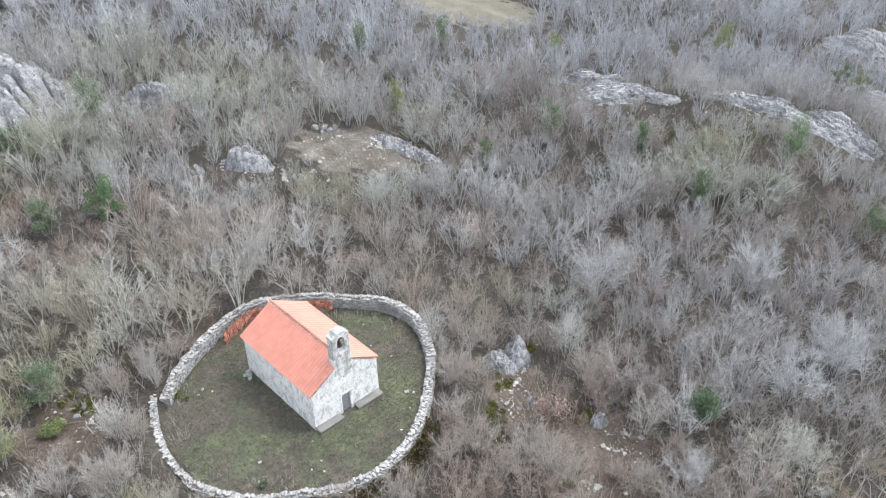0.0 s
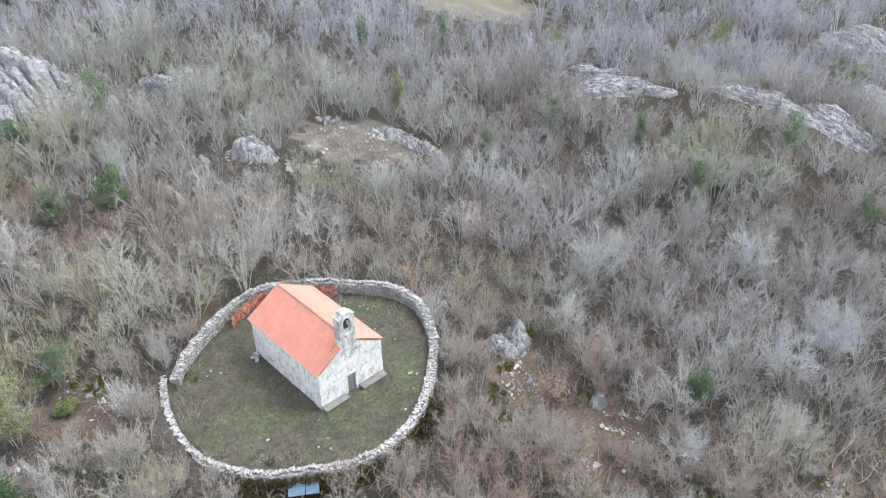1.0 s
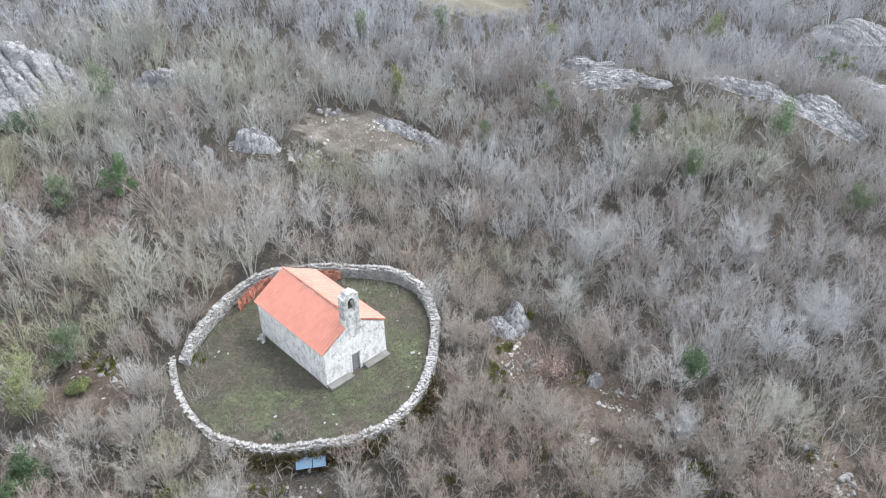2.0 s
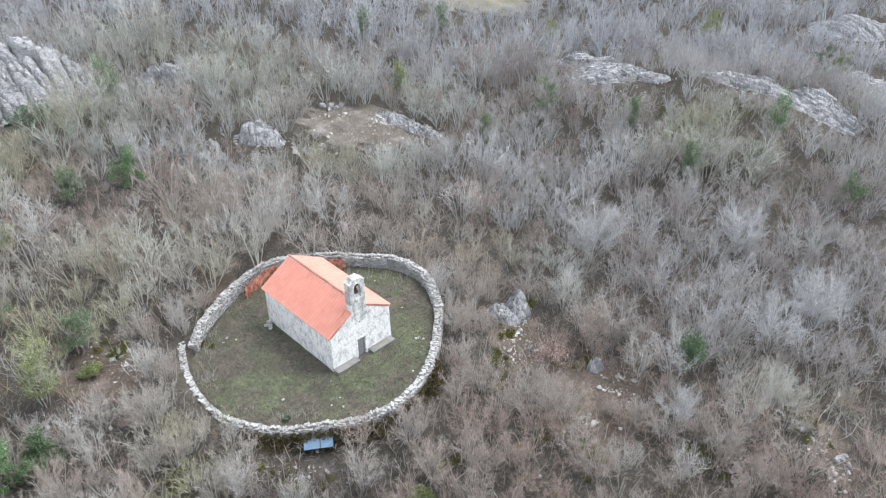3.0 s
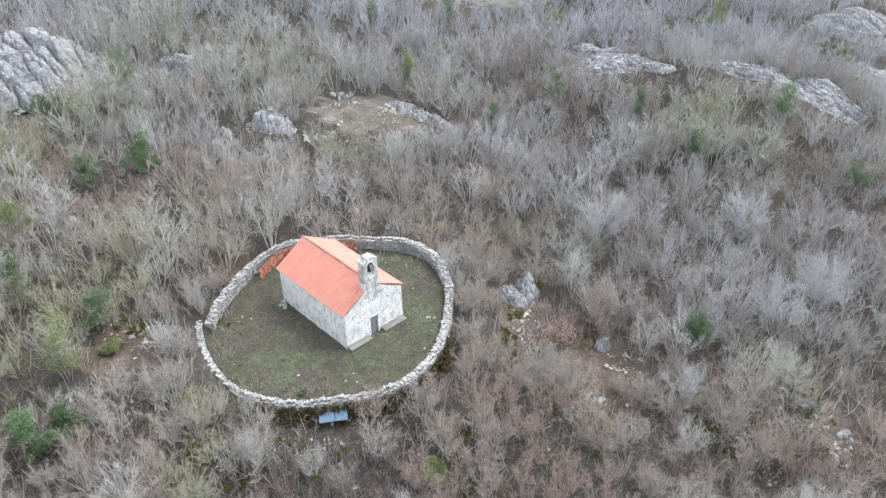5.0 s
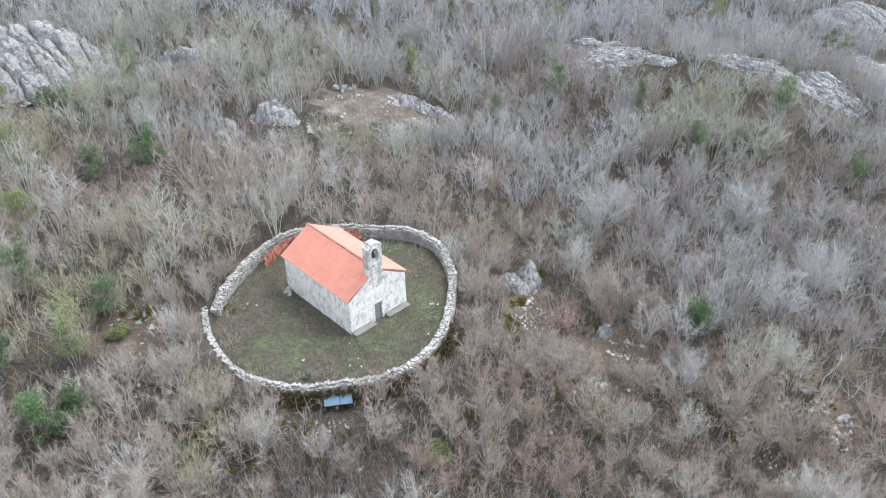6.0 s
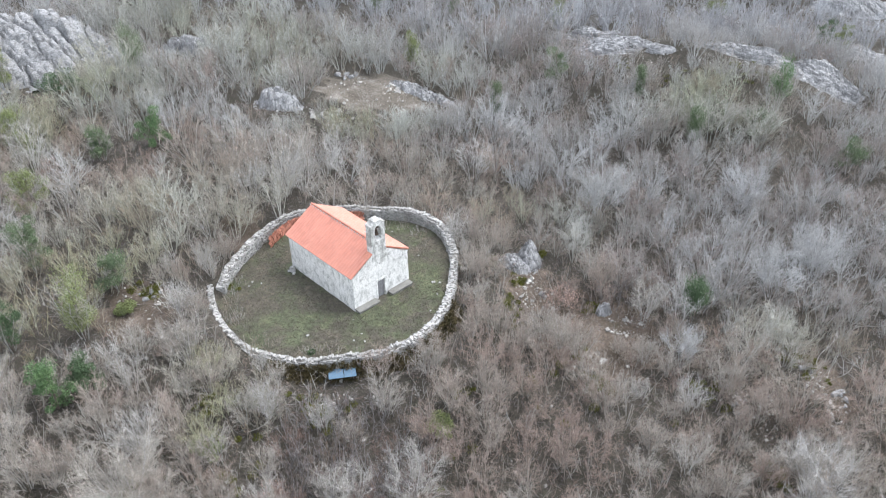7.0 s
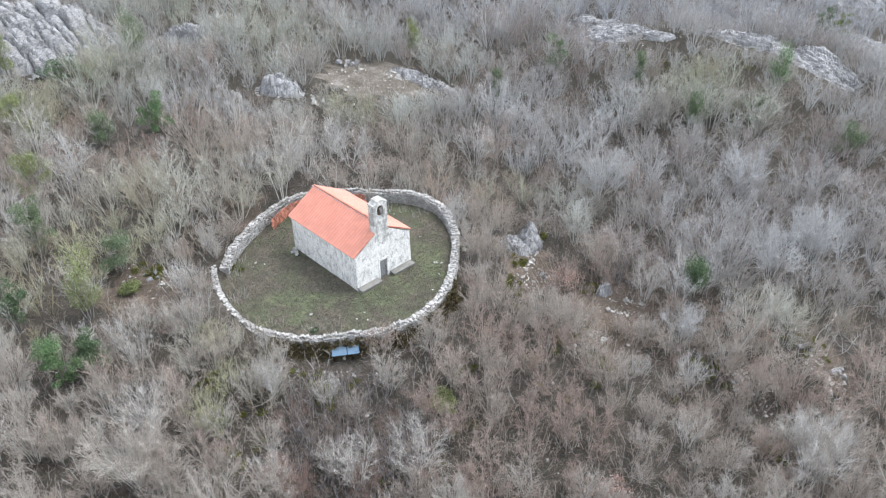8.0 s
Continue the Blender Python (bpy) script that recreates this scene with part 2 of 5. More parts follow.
M_DRYGRASS = two_scale("dry_grass", [(0.3, (0.14, 0.13, 0.10)), (0.7, (0.215, 0.20, 0.155))], 0.3, (0.75, 1.2), 3.0, relief=0.4, depth=0.1)
M_DIRT = two_scale("reddish_soil", [(0.3, (0.07, 0.058, 0.042)), (0.55, (0.115, 0.092, 0.074)), (0.75, (0.19, 0.155, 0.13))], 0.5, (0.6, 1.3), 4.0, relief=0.7, depth=0.1)


# ---- mesh helpers ----
def mesh_of(name, verts, tris, material, tint=None, smooth=False, olive=None):
    """A mesh from arrays of vertices and triangles (or quads)."""
    verts, tris = np.asarray(verts, np.float32), np.asarray(tris, np.int32)
    k = tris.shape[1]
    me = bpy.data.meshes.new(name)
    me.vertices.add(len(verts))
    me.vertices.foreach_set("co", verts.ravel())
    me.loops.add(tris.size)
    me.loops.foreach_set("vertex_index", tris.ravel())
    me.polygons.add(len(tris))
    me.polygons.foreach_set("loop_start", np.arange(0, tris.size, k, dtype=np.int32))
    me.polygons.foreach_set("use_smooth", np.full(len(tris), smooth))
    if tint is not None:
        me.attributes.new("tint", "FLOAT", "POINT").data.foreach_set("value", np.asarray(tint, np.float32))
    if olive is not None:
        me.attributes.new("olive", "FLOAT", "POINT").data.foreach_set("value", np.asarray(olive, np.float32))
    me.update(calc_edges=True)
    me.validate()
    me.materials.append(material)
    return me


def place_part(name, me, parent, label=""):
    ob = new(name, me)
    ob.parent = parent
    return tagged(ob, label=label)


def part(name, bm, material, parent, label=""):
    """One mesh object from a bmesh, under a thing or a part."""
    bmesh.ops.recalc_face_normals(bm, faces=bm.faces)
    me = bpy.data.meshes.new(name)
    bm.to_mesh(me)
    bm.free()
    me.materials.append(material)
    return place_part(name, me, parent, label)


def thing(name, m, label, category, group="", kind=""):
    ob = new(name)
    ob.empty_display_size = 0.3
    ob.matrix_basis = m
    return tagged(ob, label, category, group, kind)


def box(bm, x0, x1, y0, y1, z0, z1, bevel=0.0):
    """A box with bevelled edges, added to bm."""
    made = bmesh.ops.create_cube(bm, size=1.0, matrix=Matrix.LocRotScale(((x0 + x1) / 2, (y0 + y1) / 2, (z0 + z1) / 2), None, (x1 - x0, y1 - y0, z1 - z0)))
    if bevel:
        edges = list({e for v in made["verts"] for e in v.link_edges})
        bmesh.ops.bevel(bm, geom=edges, offset=bevel, segments=1, affect="EDGES")
    return bm


def prism(bm, outline, y0, y1):
    """An outline of (x, z) pairs, counter-clockwise seen from -y, pushed from y0 to y1."""
    a = [bm.verts.new((x, y0, z)) for x, z in outline]
    b = [bm.verts.new((x, y1, z)) for x, z in outline]
    bm.faces.new(a), bm.faces.new(b[::-1])
    for i in range(len(a)):
        bm.faces.new((a[i], b[i], b[i - 1], a[i - 1]))
    return bm


def roughen(bm, amount, scale, seed=0.0):
    """Uneven masonry: moves the vertices by smooth noise."""
    for v in bm.verts:
        v.co += noise.noise_vector(v.co * scale + Vector((seed, seed * 2, 0))) * amount
    return bm


# ---- the lie of the land: u runs into the valley, v across it ----
FX, FY = 0.679, 0.734


def to_uv(x, y):
    return FX * x + FY * y, FY * x - FX * y


def to_xy(u, v):
    return FX * u + FY * v, FY * u - FX * v


def hill(u, v, u0, v0, su, sv):
    return np.exp(-(((u - u0) / su) ** 2) - ((v - v0) / sv) ** 2)


def open_land(x, y):
    u, v = to_uv(x, y)
    z = -0.6 - 3.2 * np.tanh(v / 25) - 0.06 * np.maximum(v, 0) + 0.01 * np.clip(u, -80, 120)
    z = z + 6.0 * hill(u, v, 52, 42, 14, 20) - 1.2 * hill(u, v, -16, 3, 8, 14)
    z = z + 0.35 * np.sin(0.31 * u + 0.5 * np.sin(0.17 * v)) * np.sin(0.27 * v + 1.3) + 0.16 * np.sin(0.83 * u + 1.0) * np.sin(0.71 * v + 0.6 * np.sin(0.4 * u))
    return z


def spline(points, step):
    """Points evenly spaced along a smooth curve through a few plan points."""
    p = np.array([2 * np.array(points[0]) - points[1], *points, 2 * np.array(points[-1]) - points[-2]], float)
    out = []
    for i in range(1, len(p) - 2):
        for s in np.linspace(0, 1, 40, endpoint=False):
            out.append(0.5 * (2 * p[i] + (p[i + 1] - p[i - 1]) * s + (2 * p[i - 1] - 5 * p[i] + 4 * p[i + 1] - p[i + 2]) * s * s + (3 * p[i] - p[i - 1] - 3 * p[i + 1] + p[i + 2]) * s**3))
    out = np.array([*out, p[-2]])
    run = np.r_[0, np.cumsum(np.hypot(*np.diff(out, axis=0).T))]
    at = np.linspace(0, run[-1], max(2, int(round(run[-1] / step))) + 1)
    return np.stack([np.interp(at, run, out[:, k]) for k in (0, 1)], 1)


# the two arcs of the dry-stone wall round the yard
NORTH_WALL = [(-6.15, 9.4), (-5.7, 9.85), (-4.2, 11.1), (-2.4, 12.2), (-0.2, 13.2), (2.0, 13.95), (4.0, 13.9), (6.2, 12.9), (8.6, 10.8), (11.0, 8.1), (12.1, 6.2), (12.35, 4.3), (11.9, 2.5), (11.1, 0.9), (10.4, -0.3)]
SOUTH_WALL = [(-6.45, 10.6), (-6.95, 9.85), (-7.75, 8.2), (-8.4, 6.0), (-8.7, 3.8), (-8.5, 1.5), (-7.6, -0.6), (-6.3, -2.25), (-4.6, -3.6), (-2.1, -5.2), (0.3, -6.0), (2.1, -5.8), (4.2, -5.2), (5.9, -4.25), (7.6, -2.9), (9.4, -1.3), (10.2, -0.45)]
YARD_CENTRE = np.array((1.8, 3.8))
_ring = np.concatenate([spline(NORTH_WALL, 0.3), spline(SOUTH_WALL, 0.3)])
_angle = np.arctan2(*(_ring - YARD_CENTRE).T[::-1])
_order = np.argsort(_angle)
RING_ANGLE, RING_RADIUS = _angle[_order], np.hypot(*(_ring - YARD_CENTRE).T)[_order]


def yard_ratio(x, y):
    """Below 1 inside the ring wall, 1 on it."""
    dx, dy = x - YARD_CENTRE[0], y - YARD_CENTRE[1]
    return np.hypot(dx, dy) / np.interp(np.arctan2(dy, dx), RING_ANGLE, RING_RADIUS, period=2 * math.pi)


def height(x, y):
    """The ground: open land outside, a levelled yard inside the ring wall."""
    x, y = np.asarray(x, float), np.asarray(y, float)
    ratio = yard_ratio(x, y)
    s = np.clip((1.75 - ratio) / 0.7, 0, 1)
    land = open_land(x, y)
    land = land + np.maximum(-0.75 - land, 0) * s * s * (3 - 2 * s)
    k = np.clip((1.05 - ratio) / 0.08, 0, 1)
    k = k * k * (3 - 2 * k)
    level = 0.06 * np.sin(0.7 * x) * np.sin(0.6 * y + 1) - 0.03
    return land * (1 - k) + level * k


def ground_z(x, y):
    return float(height(x, y))


def axis(lo, hi, step, reach):
    """Grid lines: even between lo and hi, then ever wider out to reach."""
    far = np.geomspace(step * 1.6, reach, 26)
    return np.concatenate([lo - far[::-1], np.arange(lo, hi + step / 2, step), hi + far])


def sheet(name, xs, ys, material, lift=0.0, keep=None):
    gx, gy = np.meshgrid(xs, ys)
    v = np.stack([gx.ravel(), gy.ravel(), height(gx, gy).ravel() + lift], 1)
    n = len(xs)
    i = (np.arange(len(ys) - 1)[:, None] * n + np.arange(n - 1)).ravel()
    f = np.stack([i, i + 1, i + n + 1, i + n], 1)
    if keep is not None:
        c = v[f].mean(1)
        f = f[keep(c[:, 0], c[:, 1])]
    used, inverse = np.unique(f, return_inverse=True)
    me = mesh_of(name, v[used], inverse.reshape(f.shape), material, smooth=True)
    return new(name, me)


def patch(name, u0, v0, ru, rv, material, seed, label, category):
    """An open patch of another soil with a ragged edge, laid on the ground."""
    x0, y0 = to_xy(u0, v0)
    r = max(ru, rv) * 1.3
    s = max(r / 45, 0.12)

    def keep(x, y):
        u, v = to_uv(x, y)
        d = np.hypot((u - u0) / ru, (v - v0) / rv)
        wob = 0.22 * np.sin(1.7 * u + seed) * np.sin(1.3 * v + 2 * seed) + 0.1 * np.sin(3.9 * u + 2.1 * v + seed)
        return d + wob < 1.0

    return tagged(sheet(name, np.arange(x0 - r, x0 + r, s), np.arange(y0 - r, y0 + r, s), material, 0.04, keep), label, category, kind="structure")


ground = tagged(sheet("ground", axis(-40, 112, 0.8, 2500), axis(-60, 112, 0.8, 2500), M_FLOOR), "brown leaf litter and soil under winter scrub on a karst slope", "ground", kind="structure")
tagged(sheet("yard_grass", np.arange(-10, 14, 0.25), np.arange(-8, 16, 0.25), M_TURF, 0.02, lambda x, y: yard_ratio(x, y) < 1.0), "short worn winter grass inside the ring wall", "grass", kind="structure")
patch("scree", 41.5, -1.0, 5.0, 7.0, M_SCREE, 1.0, "pale stony clearing on the hillside", "clearing")
patch("meadow", 96.0, 14.0, 8.0, 13.0, M_DRYGRASS, 2.0, "straw-coloured dry grass clearing", "meadow")
patch("bare_soil", 1.0, 19.5, 5.0, 5.5, M_DIRT, 3.0, "reddish bare soil strewn with stones on the slope", "soil")
patch("bare_soil", 6.5, 14.5, 3.2, 2.4, M_DIRT, 4.0, "reddish bare soil below a limestone rock", "soil")
patch("footpath", -1.0, -16.5, 3.5, 3.0, M_DIRT, 5.0, "trodden earth path leading to the wall's gap", "path")
patch("bare_soil", -3.5, 36.5, 4.0, 1.6, M_DIRT, 6.0, "bare reddish soil beside tumbled stones", "soil")
patch("bare_soil", 11.0, -11.0, 3.0, 2.0, M_DIRT, 7.0, "brown bare soil behind the ring wall", "soil")


# ---- the chapel ----
EAVE, RIDGE, RIDGE_X, ROOF_W, ROOF_E, ROOF_S, ROOF_N = 3.2, 4.9, 2.78, -0.15, 5.72, -0.05, 8.65
chapel = thing("chapel", pose(0, 0, 0), "whitewashed stone chapel with red tiled roof and bell gable", "chapel")

bm = bmesh.new()
prism(bm, [(0.0, -0.4), (2.3, -0.4), (2.3, 1.72), (3.12, 1.72), (3.12, -0.4), (5.58, -0.4), (5.55, 3.08), (RIDGE_X, 4.72), (0.05, 3.08)], 0.0, 0.7)
part("wall", bm, M_LIME, chapel, "weathered whitewashed gable wall with a doorway")
bm = bmesh.new()
prism(bm, [(0.02, -0.4), (5.57, -0.4), (5.55, 3.08), (RIDGE_X, 4.72), (0.05, 3.08)], 7.9, 8.5)
part("wall", bm, M_LIME, chapel)


def side_wall(x0, x1):
    bm = box(bmesh.new(), x0, x1, 0.7, 7.9, -0.4, 3.08)
    bmesh.ops.subdivide_edges(bm, edges=bm.edges, cuts=9, use_grid_fill=True)
    for v in bm.verts:
        if 0.75 < v.co.y < 7.85:
            v.co.x += 0.035 * noise.noise(v.co * 1.3) + 0.02 * noise.noise(v.co * 4)
    part("wall", bm, M_LIME, chapel, "weathered whitewashed side wall with damp streaks")


side_wall(0.03, 0.6)
side_wall(4.97, 5.56)

# bell gable: two halves of masonry about an arched opening
belfry = thing("bell_gable", pose(0, 0, 0), "", "")
belfry.parent = chapel
for side in (-1, 1):
    arc = [(2.76 + side * 0.3 * math.cos(a), 6.34 + 0.36 * math.sin(a)) for a in np.linspace(0, math.pi / 2, 7)]
    outline = [(2.76 + side * 0.71, 3.6), (2.76, 3.6), (2.76, 5.42), (2.76 + side * 0.3, 5.42), *arc, (2.76, 7.12), (2.76 + side * 0.3, 7.1), (2.76 + side * 0.5, 6.96), (2.76 + side * 0.68, 6.8)]
    bm = prism(bmesh.new(), outline if side < 0 else outline[::-1], -0.03, 0.6)
    bmesh.ops.bevel(bm, geom=[e for e in bm.edges if e.calc_length() > 0.5 and abs(e.verts[0].co.x - 2.76) > 0.5], offset=0.03, segments=1, affect="EDGES")
    part("pier", bm, M_LIME_WORN, belfry)
    bm = box(bmesh.new(), 2.76 + side * 0.57 - 0.17, 2.76 + side * 0.57 + 0.14, -0.06, 0.65, 6.78, 6.88, 0.03)
    part("coping_slab", roughen(bm, 0.03, 3.0, side), M_COPING, belfry)
    bm = box(bmesh.new(), 2.76 + side * 0.65 - 0.1, 2.76 + side * 0.65 + 0.1, -0.06, 0.63, 6.2, 6.28, 0.03)
    part("cornice_stone", roughen(bm, 0.02, 3.0, side + 4), M_LIME_WORN, belfry)
bm = box(bmesh.new(), 2.42, 3.08, -0.05, 0.62, 7.07, 7.17, 0.03)
part("coping_slab", roughen(bm, 0.05, 2.5, 9.0), M_LIME_WORN, belfry)
bm = box(bmesh.new(), 2.42, 3.1, -0.06, 0.62, 5.34, 5.44, 0.02)
part("sill", bm, M_LIME, belfry)
bm = bmesh.new()
rings = [(0.02, 6.3), (0.1, 6.28), (0.14, 6.18), (0.16, 6.0), (0.2, 5.88), (0.24, 5.82)]
loops = [[bm.verts.new((2.76 + r * math.cos(a), 0.26 + r * math.sin(a), z)) for a in np.arange(12) * math.pi / 6] for r, z in rings]
for lower, upper in zip(loops, loops[1:]):
    for i in range(12):
        bm.faces.new((lower[i - 1], lower[i], upper[i], upper[i - 1]))
bm.faces.new(loops[0])
part("bell", bm, M_IRON, belfry, "small dark bronze bell")
part("beam", box(bmesh.new(), 2.44, 3.08, 0.21, 0.31, 6.3, 6.4, 0.01), M_IRON, belfry, "dark iron beam")

door = part("door", box(bmesh.new(), 2.36, 3.06, 0.12, 0.18, 0.0, 1.66, 0.01), M_DOOR, chapel, "grey boarded door, closed")
for k in range(4):
    part("plank", box(bmesh.new(), 2.37 + k * 0.172, 2.53 + k * 0.172, 0.1, 0.118, 0.03, 1.63, 0.006), M_DOOR, door)
part("handle", box(bmesh.new(), 2.96, 3.0, 0.06, 0.1, 0.85, 0.98, 0.008), M_IRON, door, "small iron handle")
frame_part = part("door_frame", box(bmesh.new(), 2.2, 3.22, -0.04, 0.34, 1.66, 1.86, 0.02), M_LIME, chapel, "whitewashed stone lintel")
for x0, x1 in ((2.18, 2.36), (3.06, 3.24)):
    part("jamb", box(bmesh.new(), x0, x1, -0.03, 0.34, -0.1, 1.655, 0.02), M_LIME, frame_part)
part("threshold", box(bmesh.new(), 2.2, 3.24, -0.12, 0.45, -0.2, 0.03, 0.02), M_BENCH, chapel, "worn grey stone threshold")
# solid dark block in the gable, coloured as the shade inside a small hole
part("hole_shade", box(bmesh.new(), 2.68, 2.78, -0.02, 0.16, 3.2, 3.3, 0.01), M_CORE, chapel)

roof = part("roof", prism(bmesh.new(), [(ROOF_W + 0.03, EAVE - 0.07), (RIDGE_X, RIDGE - 0.1), (ROOF_E - 0.03, EAVE - 0.07), (ROOF_E - 0.03, EAVE - 0.01), (RIDGE_X, RIDGE - 0.03), (ROOF_W + 0.03, EAVE - 0.01)], ROOF_S + 0.03, ROOF_N - 0.03), M_TILE_OLD, chapel, "red clay interlocking tiles in even courses")
for x0, x1 in ((ROOF_W + 0.12, 0.04), (5.56, ROOF_E - 0.12)):
    part("eave_board", box(bmesh.new(), x0, x1, 0.0, 8.55, 3.0, 3.1, 0.01), M_LIME, chapel)


def bench(x0, x1, y0, label):
    b = thing("stone_bench", pose((x0 + x1) / 2, y0, 0), label, "bench", "stone benches beside the door")
    half = (x1 - x0) / 2
    bm = box(bmesh.new(), -half, half, -0.6, 0.1, 0.16, 0.28, 0.025)
    bmesh.ops.subdivide_edges(bm, edges=[e for e in bm.edges if e.calc_length() > 1], cuts=6)
    part("slab", roughen(bm, 0.02, 2.0, x0), M_BENCH, b)
    bm = box(bmesh.new(), -half + 0.05, half - 0.05, -0.52, 0.1, -0.25, 0.158)
    part("base", bm, M_BENCH, b, "grey rubble base")


bench(0.0, 2.05, 0.0, "long grey stone bench against the chapel's front wall")
bench(3.3, 5.5, 0.0, "long grey stone bench on the far side of the chapel door")


# ---- numbered geometry helpers for stones, twigs and leaves ----
rng = np.random.default_rng(7)
CUBE = np.array([(-1, -1, -1), (1, -1, -1), (1, 1, -1), (-1, 1, -1), (-1, -1, 1), (1, -1, 1), (1, 1, 1), (-1, 1, 1)], float) / 2
CUBE_F = np.array([(0, 2, 1), (0, 3, 2), (4, 5, 6), (4, 6, 7), (0, 1, 5), (0, 5, 4), (1, 2, 6), (1, 6, 5), (2, 3, 7), (2, 7, 6), (3, 0, 4), (3, 4, 7)])


def stones(centres, sizes, yaw, jitter=0.2, tilt=0.15):
    """Many uneven blocks at once: vertices and triangles."""
    n = len(centres)
    v = CUBE[None] * (1 + rng.uniform(-jitter, jitter, (n, 8, 3)))
    v = v * sizes[:, None, :]
    a, b = rng.normal(0, tilt, n), rng.normal(0, tilt, n)
    y = v[..., 1] * np.cos(a)[:, None] - v[..., 2] * np.sin(a)[:, None]
    z = v[..., 1] * np.sin(a)[:, None] + v[..., 2] * np.cos(a)[:, None]
    x, z = v[..., 0] * np.cos(b)[:, None] + z * np.sin(b)[:, None], -v[..., 0] * np.sin(b)[:, None] + z * np.cos(b)[:, None]
    c, s = np.cos(yaw)[:, None], np.sin(yaw)[:, None]
    v = np.stack([x * c - y * s, x * s + y * c, z], -1) + centres[:, None, :]
    return v.reshape(-1, 3), (CUBE_F[None] + 8 * np.arange(n)[:, None, None]).reshape(-1, 3)


def block_mesh(name, seed, sx, sy, sz, material):
    """One worn block with softened edges."""
    bm = box(bmesh.new(), -sx / 2, sx / 2, -sy / 2, sy / 2, -sz / 2, sz / 2, min(sx, sy, sz) * 0.18)
    roughen(bm, min(sx, sy, sz) * 0.22, 3.0 / max(sx, sy), seed * 3.7)
    bmesh.ops.recalc_face_normals(bm, faces=bm.faces)
    me = bpy.data.meshes.new(name)
    bm.to_mesh(me)
    bm.free()
    me.materials.append(material)
    return me


# ---- the dry-stone ring wall ----
def dry_wall(points, top, width, label, low_ends=0.0):
    line = spline(points, 0.3)
    tang = np.gradient(line, axis=0)
    tang /= np.hypot(*tang.T)[:, None]
    norm = np.stack([-tang[:, 1], tang[:, 0]], 1)
    wall = thing("stone_wall", pose(0, 0, 0), label, "wall", "arcs of the ring wall", "structure")
    crest = top + 0.07 * np.sin(np.arange(len(line)) * 0.37) + 0.05 * np.sin(np.arange(len(line)) * 1.13)
    to_end = np.minimum(np.arange(len(line)), np.arange(len(line))[::-1]) * 0.3
    crest = crest - low_ends * np.clip(1 - to_end / 2.6, 0, 1) ** 1.5
    feet = [height(*(line + s * norm * (width / 2 + 0.35)).T) for s in (-1, 1)]
    # core, a little inside the faces
    w = width / 2 - 0.07
    ring = []
    for s, foot in zip((-1, 1), feet):
        side = line + s * norm * w
        ring.append(np.c_[side, np.minimum(foot, crest) - 0.5])
        ring.append(np.c_[side, crest - 0.16])
    v = np.stack([ring[0], ring[1], ring[3], ring[2]], 1).reshape(-1, 3)
    n = len(line)
    f = [[4 * i + k, 4 * i + (k + 1) % 4, 4 * i + 4 + (k + 1) % 4, 4 * i + 4 + k] for i in range(n - 1) for k in range(4)]
    f += [[0, 3, 2, 1], [4 * n - 4, 4 * n - 3, 4 * n - 2, 4 * n - 1]]
    place_part("core", mesh_of("core", v, f, M_CORE), wall, "dark rubble core")
    # faces of rough blocks, course over course
    cs, ss, ys = [], [], []
    for s, foot in zip((-1, 1), feet):
        for course in range(22):
            i = float(rng.uniform(0, 1))
            while i < n - 1.01:
                k = int(i)
                ln = rng.uniform(0.1, 0.28)
                z = crest[k] - 0.22 - course * 0.12 + rng.uniform(-0.03, 0.03)
                if z > foot[k] - 0.15:
                    p = line[k] + (line[k + 1] - line[k]) * (i - k) + s * norm[k] * (width / 2 - 0.06 + rng.uniform(-0.05, 0.05))
                    cs.append((*p, z)), ss.append((ln * 0.95, rng.uniform(0.18, 0.28), rng.uniform(0.08, 0.14))), ys.append(math.atan2(tang[k, 1], tang[k, 0]))
                i += ln / 0.3
    # ends
    for k in (0, n - 1):
        for z in np.arange(crest[k] - 0.22, min(feet[0][k], feet[1][k]) - 0.1, -0.19):
            for s in (-0.2, 0.05, 0.25):
                cs.append((*(line[k] + norm[k] * s), z)), ss.append((0.3, 0.26, 0.18)), ys.append(math.atan2(tang[k, 1], tang[k, 0]))
    v, f = stones(np.array(cs), np.array(ss), np.array(ys), 0.22, 0.08)
    tagged(place_part("face_stones", mesh_of("face_stones", v, f, M_STONE), wall, "grey limestone blocks laid dry"), kind="stuff")
    return wall, line, tang, norm, crest


WALLS = [
    dry_wall(NORTH_WALL, 1.15, 0.58, "dry-stone limestone wall, northern arc, chest high from the yard", 0.3),
    dry_wall(SOUTH_WALL, 0.64, 0.5, "low dry-stone limestone wall, southern arc, with pale coping stones"),
]


